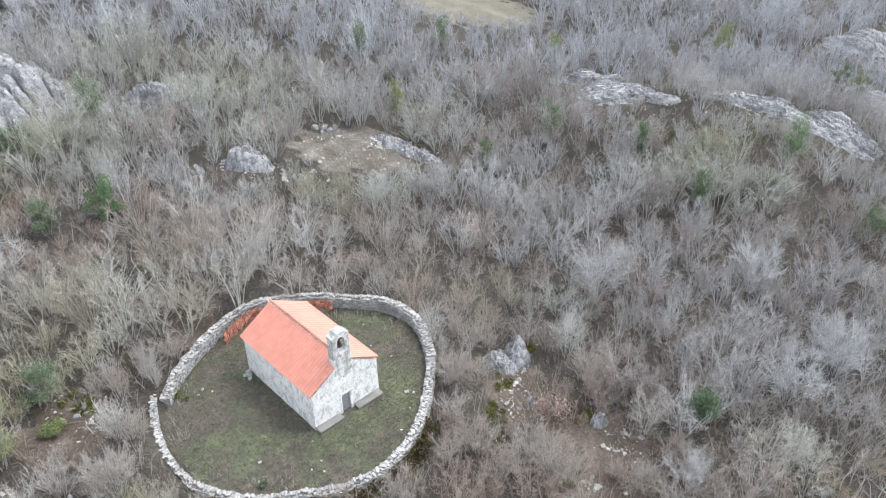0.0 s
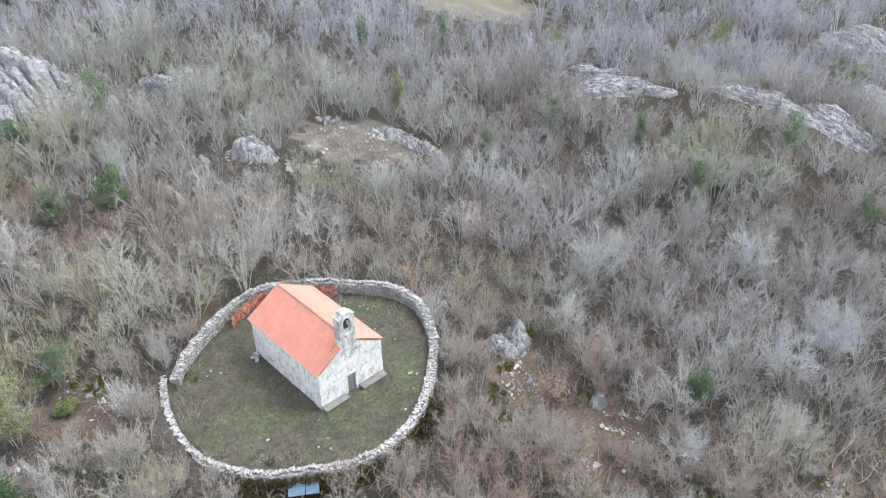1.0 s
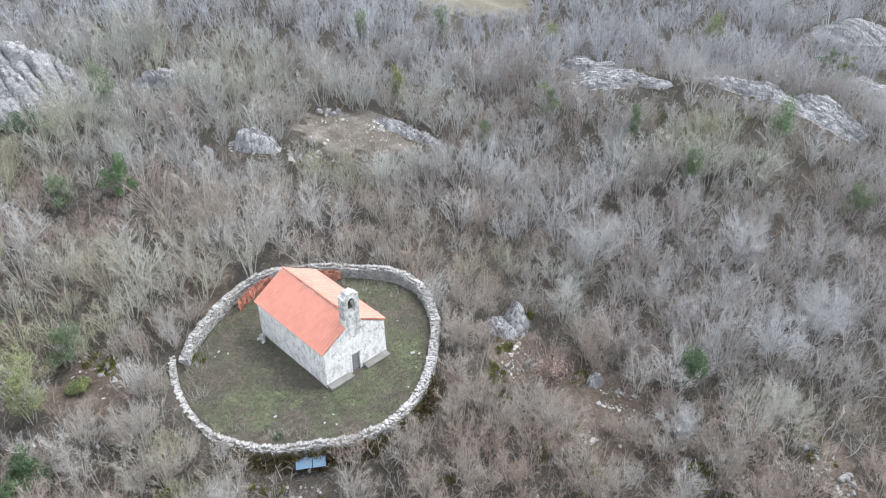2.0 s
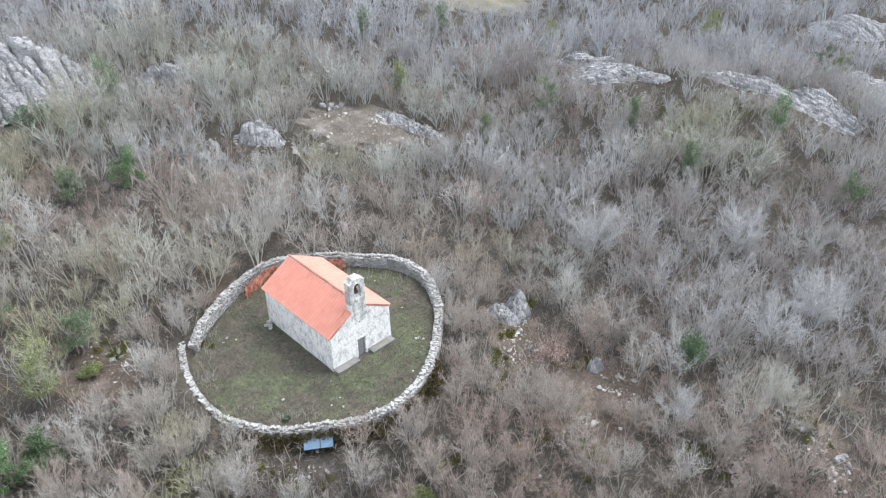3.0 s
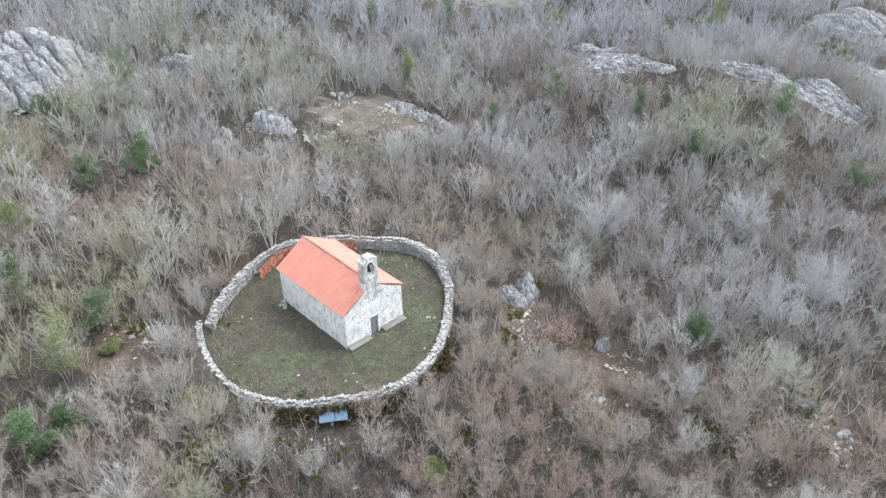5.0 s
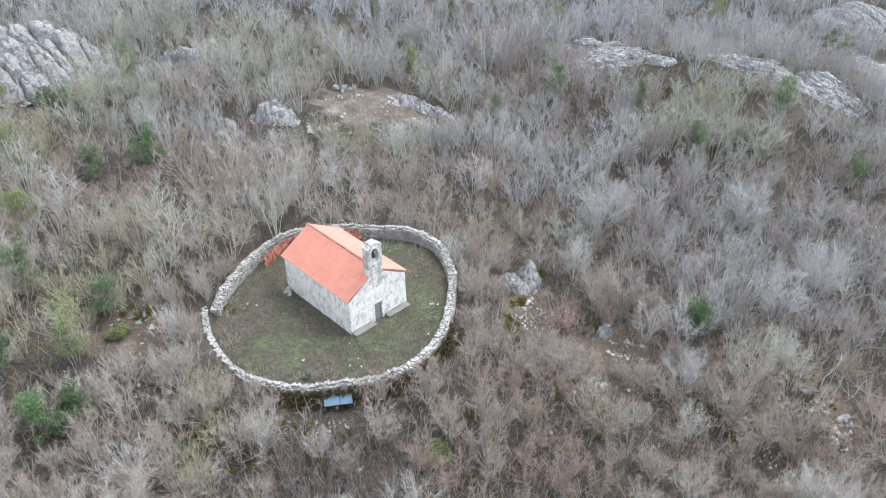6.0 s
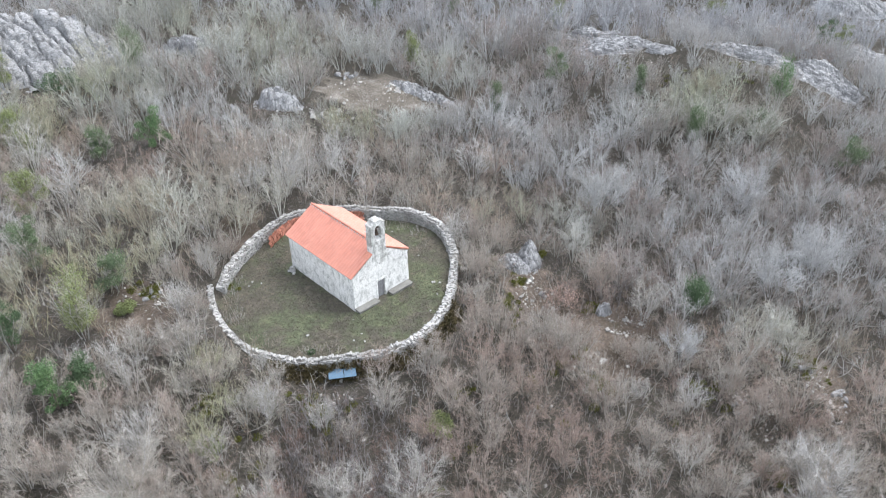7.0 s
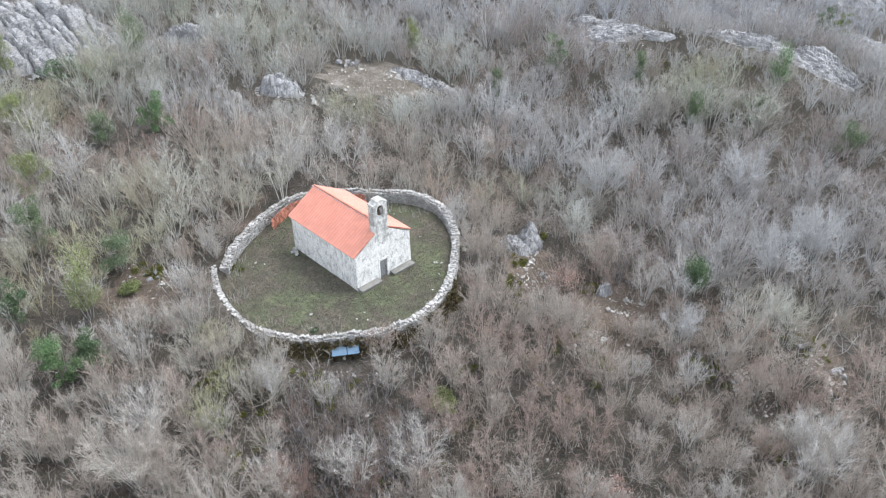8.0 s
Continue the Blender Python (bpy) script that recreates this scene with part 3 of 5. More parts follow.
# ---- limestone crags and boulders ----
def rock_mesh(k, rounds, material):
    """A weathered block: a hull of random points, fluted and pitted."""
    g = random.Random(70 + k)
    bm = bmesh.new()
    for _ in range(16):
        p = Vector((g.gauss(0, 1), g.gauss(0, 1), g.gauss(0, 1))).normalized()
        bm.verts.new(Vector((p.x * 1.05, p.y * 0.8, p.z)) * g.uniform(0.85, 1.1))
    bmesh.ops.convex_hull(bm, input=bm.verts)
    bmesh.ops.triangulate(bm, faces=bm.faces)
    for _ in range(rounds):
        bmesh.ops.subdivide_edges(bm, edges=bm.edges, cuts=1, use_grid_fill=True)
        bmesh.ops.triangulate(bm, faces=bm.faces)
    shift = Vector((k * 7.3, k * 3.1, k * 5.7))
    for v in bm.verts:
        p = v.co.copy()
        q = Vector((p.x * 3.2, p.y * 3.2, p.z * 0.7)) + shift
        d = 0.12 * noise.noise(p * 1.6 + shift) - 0.4 * max(0.0, 0.2 - abs(noise.noise(q))) + 0.05 * noise.noise(p * 6.0 + shift)
        v.co = p * (1 + d)
    bmesh.ops.recalc_face_normals(bm, faces=bm.faces)
    me = bpy.data.meshes.new("rock")
    bm.to_mesh(me)
    bm.free()
    me.materials.append(material)
    return me


SMALL_MESHES = [rock_mesh(k, 2, M_ROCK) for k in range(8)]


def outcrop(name, u, v, ru, rv, count, size, tall, label, category="rock", seed=0, meshes=()):
    """A crag of several blocks bedded into the slope."""
    r = random.Random(seed * 31 + 5)
    x0, y0 = to_xy(u, v)
    crag = thing(name, pose(x0, y0, ground_z(x0, y0)), label, category)
    for i in range(count):
        a, d = i * 2.399963, math.sqrt((i + 0.3) / count)
        du, dv = ru * d * math.cos(a), rv * d * math.sin(a)
        x, y = to_xy(u + du, v + dv)
        s = size * r.uniform(0.65, 1.3) * (1.2 - 0.5 * d)
        block = place_part("rock", r.choice(meshes), crag)
        block.location = (x - x0, y - y0, ground_z(x, y) - ground_z(x0, y0) + s * tall * 0.25)
        block.rotation_euler = (r.uniform(-0.35, 0.35), r.uniform(-0.35, 0.35), r.uniform(0, 6.28))
        block.scale = (s * r.uniform(0.7, 1.2), s * r.uniform(0.7, 1.2), s * tall * r.uniform(0.75, 1.15))
    return crag


def lattice(a, b, seed):
    """Uneven cells over a plane: the cell of each place, how far its border is, and a number for each cell."""
    near, second, cell = np.full(a.shape, 9.0), np.full(a.shape, 9.0), np.zeros(a.shape, int)
    for da in (-1, 0, 1):
        for db in (-1, 0, 1):
            i, j = np.floor(a) + da, np.floor(b) + db
            h1, h2 = (np.sin(i * 127.1 + j * 311.7 + seed) * 43758.5) % 1, (np.sin(i * 269.5 + j * 183.3 + seed) * 43758.5) % 1
            d = np.hypot(i + 0.15 + 0.7 * h1 - a, j + 0.15 + 0.7 * h2 - b)
            closer = d < near
            second = np.where(closer, near, np.minimum(second, d))
            cell = np.where(closer, ((i + 500) * 1000 + j + 500).astype(int), cell)
            near = np.where(closer, d, near)
    return cell, second - near, (np.sin(cell * 12.9898 + seed) * 43758.5) % 1


def islands(faces):
    """Splits faces into groups that hang together."""
    mark = np.arange(faces.max() + 1)
    while True:
        low = mark[faces].min(1)
        before = mark.copy()
        np.minimum.at(mark, faces.ravel(), np.repeat(low, faces.shape[1]))
        mark = mark[mark]
        if (mark == before).all():
            break
    root = mark[faces[:, 0]]
    return [faces[root == k] for k in np.unique(root)]


def karst(name, u, v, length, width, turn, tall, form, cells, steps, crack, material, label, seed, step=0.22):
    """Bedrock breaking through the slope: a weathered mass cut into blocks by cracks. turn: degrees from u towards v of its
    long axis; cells: length and width of the blocks and degrees by which they run across the axis; steps: height of the beds."""
    a, b = (q.ravel() for q in np.meshgrid(np.arange(-length * 1.1, length * 1.1, step), np.arange(-width * 1.15, width * 1.15, step)))
    across = len(np.arange(-length * 1.1, length * 1.1, step))
    c, s = math.cos(radians(turn)), math.sin(radians(turn))
    x, y = to_xy(u + a * c - b * s, v + a * s + b * c)
    rough = np.array([noise.fractal(Vector((p * 0.5, q * 0.5, seed * 3.1)), 0.9, 2.1, 5) for p, q in zip(a, b)])
    wave = np.array([noise.noise(Vector((p * 0.22, q * 0.22, seed * 1.7))) for p, q in zip(a, b)])
    edge = np.hypot(a / length, b / width) + 0.36 * wave + 0.14 * rough
    h = tall * form(a / length, b / width) * np.clip((1.0 - edge) * 3.0, -0.4, 1.0)
    ct, st = math.cos(radians(cells[2])), math.sin(radians(cells[2]))
    p, q = a + 0.3 * wave + 0.15 * rough, b + 0.25 * rough
    cell, border, lot = lattice((p * ct + q * st) / cells[0], (-p * st + q * ct) / cells[1], seed)
    _, fine, lot2 = lattice((p * ct + q * st) / cells[0] * 2.1, (-p * st + q * ct) / cells[1] * 2.8, seed + 9)
    h = h * (0.82 + 0.36 * lot) + crack * (np.clip(border / 0.2, 0, 1) ** 0.5 - 1) + 0.4 * crack * (np.clip(fine / 0.25, 0, 1) ** 0.5 - 1) + 0.25 * crack * lot2
    h = h + 0.07 * min(tall, 2.5) * rough
    if steps:
        k = h / steps + 0.4 * wave
        h = steps * (np.floor(k) + np.clip((k % 1 - 0.62) / 0.38, 0, 1) - 0.4 * wave)
    xyz = np.c_[x, y, height(x, y) + np.maximum(h, -0.7)]
    i = (np.arange(len(a) // across - 1)[:, None] * across + np.arange(across - 1)).ravel()
    f = np.stack([i, i + across, i + across + 1, i + 1], 1)
    f = f[(h[f].max(1) > -0.25) & (edge[f].min(1) < 1.05)]
    x0, y0 = to_xy(u, v)
    z0 = ground_z(x0, y0)
    crag = thing(name, pose(x0, y0, z0), label, "rock")
    which = cell[f[:, 0]]
    for id in np.unique(which):
        for patch_faces in islands(f[which == id]):
            used, inverse = np.unique(patch_faces, return_inverse=True)
            if len(patch_faces) > 2:
                place_part("rock", mesh_of("rock", xyz[used] - (x0, y0, z0), inverse.reshape(-1, 4), material), crag)
    return crag


def slope_up(a, b):
    """A slab rising away from the valley's mouth to a toothed crest, lower at one end."""
    crest = 0.55 - 0.25 * np.abs(b + 0.1)
    rise = np.clip((a + 1.0) / (crest + 1.0), 0, 1) ** 0.8 * np.clip((1.0 - a) / (1.0 - crest) * 1.6, 0, 1)
    return rise * (1.0 - 0.34 * np.clip(b, -1, 1) - 0.22 * np.clip(-b - 0.35, 0, 1)) + 0.1


def dome(a, b):
    return np.clip(1.15 - a * a - b * b, 0.0, 1.0) ** 0.6


def ridge(a, b):
    return np.clip(1.1 - b * b, 0, 1) * (0.75 + 0.25 * np.cos(5.0 * a + 1.0))


def spire(a, b):
    return np.clip(1.0 - np.hypot(a - 0.2, b), 0.05, 1.0) ** 0.8


KARST = [
    ("limestone_crag", 46.4, -43.4, 8.2, 13.0, 0, 3.8, slope_up, (6.0, 2.5, -44), 0, 1.5, M_CRAG, "large pale grey limestone crag split by deep cracks"),
    ("limestone_outcrop", 51.0, -24.4, 2.0, 4.0, 0, 1.7, dome, (1.4, 0.7, -40), 0, 0.9, M_CRAG, "pale limestone outcrop among bare scrub"),
    ("limestone_outcrop", 35.6, -11.2, 1.8, 2.7, 0, 1.5, dome, (1.2, 1.0, 15), 0, 0.6, M_ROCK, "rounded pale limestone boulders among bare scrub"),
    ("limestone_outcrop", 42.6, 4.8, 5.0, 1.2, 118, 0.8, ridge, (0.9, 0.7, 10), 0, 0.5, M_ROCK, "low line of pale limestone at the edge of the stony clearing"),
    ("limestone_outcrop", 56.2, 30.3, 6.4, 3.4, 105, 1.7, ridge, (4.5, 0.8, 6), 0.3, 0.5, M_LEDGE, "ledges of pale limestone along a rise"),
    ("limestone_outcrop", 52.0, 35.6, 2.2, 1.0, 100, 0.9, ridge, (1.4, 0.7, 0), 0.3, 0.3, M_LEDGE, "low pale limestone ledge"),
    ("limestone_outcrop", 65.0, 29.5, 4.6, 2.6, 95, 1.8, ridge, (3.4, 0.8, -6), 0.3, 0.45, M_LEDGE, "far ledge of pale limestone"),
    ("limestone_outcrop", 50.8, 51.0, 9.0, 2.5, 112, 1.5, ridge, (4.5, 0.8, -6), 0.3, 0.5, M_LEDGE, "broad slabs of pale limestone falling along the rise"),
    ("limestone_outcrop", 49.8, 57.8, 5.6, 3.4, 130, 2.0, ridge, (4.0, 0.8, -20), 0.3, 0.5, M_LEDGE, "lower end of the limestone ledge, in worn beds"),
    ("limestone_outcrop", 66.0, 71.0, 5.2, 2.2, 100, 1.3, ridge, (3.4, 0.8, -5), 0.3, 0.4, M_LEDGE, "distant pale limestone slabs in scrub"),
    ("limestone_outcrop", 90.0, 80.5, 9.0, 4.0, 95, 2.6, ridge, (4.4, 1.6, 20), 0, 0.8, M_CRAG, "distant pale limestone crag"),
    ("limestone_rock", 10.1, 14.5, 1.6, 1.2, 30, 2.3, spire, (1.0, 0.5, 20), 0, 0.5, M_ROCK, "sharp pale grey limestone rock outside the ring wall"),
    ("limestone_rock", 9.3, 13.3, 1.6, 1.1, 70, 0.8, dome, (0.8, 0.5, -10), 0, 0.4, M_ROCK, "low broken limestone beside a sharper rock"),
    ("limestone_rock", 3.9, 20.3, 0.8, 0.6, 60, 0.9, dome, (0.5, 0.4, 0), 0, 0.45, M_ROCK, "mossy pale boulder above bare soil"),
]
for k, (*row, label) in enumerate(KARST):
    karst(*row, label, 11 + k, 0.12 if row[0] == "limestone_rock" else 0.24 if row[3] == 8.2 else 0.17)

OUTCROPS = [
    ("boulder", 34.2, -16.2, 0.7, 0.8, 3, 0.6, 0.9, "small lichened limestone boulders"),
    ("boulder", 34.0, -5.5, 0.9, 1.2, 5, 0.6, 0.8, "small pale boulders beside the stony clearing"),
    ("boulder", 45.5, -4.5, 1.0, 1.6, 5, 0.7, 0.7, "pale boulders at the upper edge of the clearing"),
    ("limestone_outcrop", 85.0, -55.0, 3.0, 5.0, 8, 1.8, 0.8, "distant grey limestone outcrop"),
    ("boulder", 5.6, 15.3, 0.3, 0.5, 2, 0.4, 1.0, "upright pale stone on the slope"),
    ("boulder", -2.0, 35.6, 1.0, 0.6, 5, 0.45, 0.8, "tumbled pale boulders on the slope"),
    ("boulder", -5.0, 37.0, 1.2, 0.7, 5, 0.4, 0.8, "tumbled pale stones in the scrub"),
    ("boulder", -6.0, 29.0, 1.0, 0.8, 4, 0.4, 0.8, "lichened stones in the scrub"),
    ("boulder", 0.9, -15.9, 0.7, 1.0, 5, 0.4, 0.8, "mossy stones beside the path"),
    ("boulder", 11.0, -14.5, 0.4, 0.5, 2, 0.5, 1.0, "pale boulder behind the ring wall"),
    ("boulder", 20.0, -1.0, 0.5, 0.6, 3, 0.5, 1.0, "grey boulder just behind the ring wall"),
]
for k, row in enumerate(OUTCROPS):
    outcrop(*row, seed=k, meshes=SMALL_MESHES)


def scatter_stones(name, areas, label):
    """Loose stones strewn over ellipses of ground: (u, v, ru, rv, how many, size)."""
    cs, ss = [], []
    for u, v, ru, rv, count, size in areas:
        d, a = np.sqrt(rng.uniform(0, 1, count)), rng.uniform(0, 6.28, count)
        x, y = to_xy(u + ru * d * np.cos(a), v + rv * d * np.sin(a))
        s = 0.72 * size * rng.lognormal(0, 0.5, count)
        cs.append(np.c_[x, y, height(x, y) + 0.15 * s])
        ss.append(np.c_[s * rng.uniform(0.8, 1.4, count), s * rng.uniform(0.6, 1.0, count), s * rng.uniform(0.4, 0.8, count)])
    cs, ss = np.concatenate(cs), np.concatenate(ss)
    v, f = stones(cs, ss, rng.uniform(0, 6.28, len(cs)), 0.42, 0.5)
    return tagged(new(name, mesh_of(name, v, f, M_RUBBLE)), label, "stones", kind="stuff")


scatter_stones("loose_stones", [
    (3.0, 22.6, 0.5, 1.0, 14, 0.16), (0.2, 22.1, 0.5, 0.5, 9, 0.17), (-1.7, 18.8, 0.7, 0.6, 12, 0.15), (-3.2, 16.4, 0.6, 0.5, 8, 0.14), (-4.1, 18.2, 0.6, 0.6, 10, 0.14), (-7.2, 14.1, 0.6, 0.6, 7, 0.14), (-4.8, 29.8, 0.6, 1.2, 14, 0.16), (-4.0, 35.4, 1.2, 0.7, 16, 0.17), (-16.0, -6.6, 0.8, 0.5, 9, 0.14),
    (41.5, -1.0, 4.5, 6.5, 170, 0.13), (43.0, 4.0, 1.2, 4.6, 110, 0.2), (34.5, -8, 1.5, 6, 50, 0.25), (5.8, 14.2, 2.4, 1.7, 120, 0.12), (4.6, 13.4, 1.2, 0.8, 40, 0.14), (6.4, 14.9, 1.8, 1.6, 80, 0.11), (2.9, 22.2, 0.5, 1.7, 40, 0.13), (-6.6, 35.6, 2.6, 0.6, 60, 0.13), (-5.4, 31.0, 1.6, 0.7, 30, 0.14), (1.0, 19.5, 4.5, 5.0, 70, 0.11),
    (1.5, 21.5, 0.3, 1.8, 40, 0.14), (-4.0, 36.5, 3.6, 0.9, 60, 0.14), (-6.5, 29.5, 3.0, 2.0, 30, 0.18), (0.5, -16.3, 2.6, 2.2, 45, 0.13), (-6.0, -16.0, 3.0, 3.0, 14, 0.18),
    (47, -40, 10, 11, 60, 0.25), (52, 40, 4, 15, 90, 0.2), (-8.6, -1.5, 0.7, 4.5, 60, 0.1), (6.8, 8.3, 0.8, 0.7, 34, 0.15), (-10, 15, 12, 18, 60, 0.14)],
    "pale limestone pieces strewn over soil and scrub floor")

# scattered pale stones lying in the yard
YARD_STONE = [block_mesh("stone", k + 40, 0.3, 0.22, 0.16, M_COPING) for k in range(3)]
for k, (x, y, s) in enumerate([(-4.3, 0.3, 1.2), (-2.2, -2.6, 0.8), (-1.7, -3.3, 0.9), (-1.3, -2.4, 0.7), (6.9, -1.5, 1.5), (7.2, -1.9, 1.0), (6.0, -2.9, 0.8), (8.2, 4.2, 0.8), (8.6, 2.2, 0.7), (9.4, 6.6, 0.7), (-3.6, 9.0, 1.1), (-3.2, 8.3, 0.9), (-4.1, 8.7, 0.8), (7.4, 6.2, 0.6), (-0.7, -0.6, 0.5), (-5.2, -1.0, 0.6)]):
    st = new("stone", YARD_STONE[k % 3])
    st.matrix_basis = pose(x, y, ground_z(x, y) + 0.03 * s, 8 * math.sin(k), 9 * math.cos(k), 40 * k) @ Matrix.Diagonal((0.75 * s, 0.7 * s, 0.45 * s, 1))
    tagged(st, "pale loose stone lying in the yard grass", "stone", "stones in the yard")
pile = thing("stone_pile", pose(-0.25, 7.9, 0.02), "small pile of whitened blocks against the chapel's side wall", "stones")
for k, (x, y, z, s) in enumerate([(0.0, 0.25, 0.1, 1.4), (-0.15, -0.15, 0.1, 1.5), (-0.05, 0.05, 0.3, 1.2), (-0.35, 0.1, 0.08, 1.1), (-0.3, -0.45, 0.08, 1.0)]):
    b = place_part("block", YARD_STONE[k % 3], pile)
    b.matrix_basis = pose(x, y, z, 5 * k, 0, 50 * k) @ Matrix.Scale(s, 4)

# ---- pale blue sheet-metal table outside the south wall ----
tx, ty = -4.85, -4.65
table = thing("metal_table", pose(tx, ty, ground_z(tx, ty), 0, 0, -34), "faded pale blue sheet-metal table standing in brush below the wall", "table")
for x0, x1 in ((-1.0, 0.06), (0.1, 0.95)):
    bm = box(bmesh.new(), x0, x1, -0.5, 0.5, 0.62, 0.66, 0.01)
    part("top", bm, M_BLUE, table)
for x in (-0.9, 0.0, 0.85):
    for y in (-0.3, 0.3):
        part("leg", box(bmesh.new(), x - 0.03, x + 0.03, y - 0.03, y + 0.03, -0.4, 0.62), M_IRON, table, "dark metal leg")
wx, wy = -5.1, -4.75
wb = new("block", block_mesh("block", 77, 0.26, 0.2, 0.2, M_RUBBLE))
wb.matrix_basis = pose(wx, wy, ground_z(wx, wy) + 0.12, 0, 0, 20)
tagged(wb, "whitish block lying beside the blue table", "block")


# ---- bare shrubs ----
def cones(a, b, r):
    """Three-sided tapering twigs from a to b with radius r at the foot."""
    d = b - a
    d = d / (np.linalg.norm(d, axis=1, keepdims=True) + 1e-9)
    h = np.where(np.abs(d[:, 2:]) < 0.9, np.array([[0, 0, 1.0]]), np.array([[1.0, 0, 0]]))
    e1 = np.cross(d, h)
    e1 /= np.linalg.norm(e1, axis=1, keepdims=True)
    e2 = np.cross(d, e1)
    n = len(a)
    v = np.empty((n, 4, 3))
    for k in range(3):
        t = k * 2.0944
        v[:, k] = a + (e1 * math.cos(t) + e2 * math.sin(t)) * r[:, None]
    v[:, 3] = b
    f = np.array([(0, 1, 3), (1, 2, 3), (2, 0, 3)])[None] + 4 * np.arange(n)[:, None, None]
    return v.reshape(-1, 3), f.reshape(-1, 3)


def slivers(a, b, r, g):
    """The finest twigs, a few millimetres thick: one long thin triangle each."""
    d = unit(b - a)
    e = unit(np.cross(d, g.normal(0, 1, a.shape)))
    v = np.stack([a - e * r[:, None], a + e * r[:, None], b], 1).reshape(-1, 3)
    return v, np.arange(3 * len(a)).reshape(-1, 3)


def tubes(a, b, r0, r1):
    """Three-sided stems from a to b."""
    d = b - a
    d = d / (np.linalg.norm(d, axis=1, keepdims=True) + 1e-9)
    e1 = np.cross(d, np.array([[0.3, 0.9, 0.1]]))
    e1 /= np.linalg.norm(e1, axis=1, keepdims=True)
    e2 = np.cross(d, e1)
    n = len(a)
    v = np.empty((n, 6, 3))
    for k in range(3):
        o = e1 * math.cos(k * 2.0944) + e2 * math.sin(k * 2.0944)
        v[:, k], v[:, k + 3] = a + o * r0[:, None], b + o * r1[:, None]
    f = np.array([(0, 1, 4), (0, 4, 3), (1, 2, 5), (1, 5, 4), (2, 0, 3), (2, 3, 5)])[None] + 6 * np.arange(n)[:, None, None]
    return v.reshape(-1, 3), f.reshape(-1, 3)


def joined(*pairs):
    vs, fs, off = [], [], 0
    for v, f in pairs:
        vs.append(v), fs.append(f + off)
        off += len(v)
    return np.concatenate(vs), np.concatenate(fs)


def unit(d):
    return d / (np.linalg.norm(d, axis=1, keepdims=True) + 1e-9)


def shrub(seed, tall, wide, stems, per_stem, per_branch, thick=1.0, spread=0.25, segments=3, loose=0.68, short=1.0, crook=0.035):
    """A leafless tree or shrub: stems fanned out from one stool, swept-up branches, a rounded crown of fine twigs.
    Gives the stems and the twigs, each as vertices, triangles and how far the bark departs from the plant's tint."""
    g = np.random.default_rng(seed)
    up = np.array([[0.0, 0.0, 1.0]])
    a = g.uniform(0, 6.28) + np.arange(stems) * 2.4 + g.normal(0, 0.35, stems)
    q = np.sqrt((np.arange(stems) + 0.4) / stems) * g.uniform(0.8, 1.1, stems)
    out = np.c_[np.cos(a), np.sin(a), np.zeros(stems)]
    foot = out * (spread * g.uniform(0.3, 1.0, stems))[:, None] - 0.3 * up
    top = tall * 0.84 * np.sqrt(np.clip(1.0 - 0.6 * q * q, 0.2, 1)) * g.uniform(0.82, 1.05, stems)
    bend = g.uniform(0.9, 1.5, stems)
    nodes = [foot]
    for k in range(1, segments + 1):
        s = k / segments
        nodes.append(foot + out * (0.7 * wide * q * s**bend)[:, None] + up * ((top + 0.3) * s)[:, None] + g.normal(0, crook * tall, (stems, 3)) * np.array([1, 1, 0.2]) * s)
    r = 0.0085 * tall * thick
    taper = np.linspace(1.0, 0.25, segments + 1)
    stem = joined(*[tubes(nodes[i], nodes[i + 1], np.full(stems, r * taper[i]), np.full(stems, r * taper[i + 1])) for i in range(segments)])
    n = stems * per_stem
    k = np.repeat(np.arange(stems), per_stem)
    h = np.tile((np.arange(per_stem) + 0.5) / per_stem, stems) * 0.72 + 0.26 + g.uniform(-0.05, 0.02, n)
    s = h * segments
    i = np.minimum(s.astype(int), segments - 1)
    nd = np.stack(nodes)
    p = nd[i, k] + (nd[i + 1, k] - nd[i, k]) * (s - i)[:, None]
    along = unit(nd[i + 1, k] - nd[i, k])
    side = unit(g.normal(0, 1, (n, 3)) * np.array([1, 1, 0.2]) + out[k] * 0.4)
    d = unit(along + side * g.uniform(0.5, 1.45, (n, 1)) + 0.1 * up)
    ln = tall * g.uniform(0.17, 0.33, n) * (1.3 - 0.6 * h)
    mid = p + d * (ln * 0.5)[:, None]
    d2 = unit(d + 0.28 * up + g.normal(0, 0.16, (n, 3)))
    tip = mid + d2 * (ln * 0.55)[:, None]
    br = np.full(n, 0.0038 * tall * thick)
    limbs = joined(cones(p, mid + (tip - mid) * 0.3, br), slivers(mid - d * (0.1 * ln)[:, None], tip, br * 0.7, g))
    m = n * per_branch
    kb = np.repeat(np.arange(n), per_branch)
    t = g.uniform(0.15, 1.0, m)[:, None]
    f = np.where(t < 0.5, p[kb] + (mid[kb] - p[kb]) * t * 2, mid[kb] + (tip[kb] - mid[kb]) * (t * 2 - 1))
    df = unit(d2[kb] + g.normal(0, loose, (m, 3)) + 0.12 * up)
    lf = tall * g.uniform(0.06, 0.19, m) * short
    e = f + df * lf[:, None]
    beyond = np.sqrt((e[:, 0] ** 2 + e[:, 1] ** 2) / wide**2 + (np.maximum(e[:, 2] - 0.45 * tall, 0) / (0.55 * tall)) ** 2)
    lf = np.where(beyond > g.uniform(0.9, 1.12, m), 0.4 * lf, lf)
    twigs = slivers(f, f + df * lf[:, None], np.full(m, 0.0024 * tall * thick), g)
    cast = np.repeat(g.normal(-0.03, 0.07, n), per_branch)
    crown = joined(limbs, twigs)
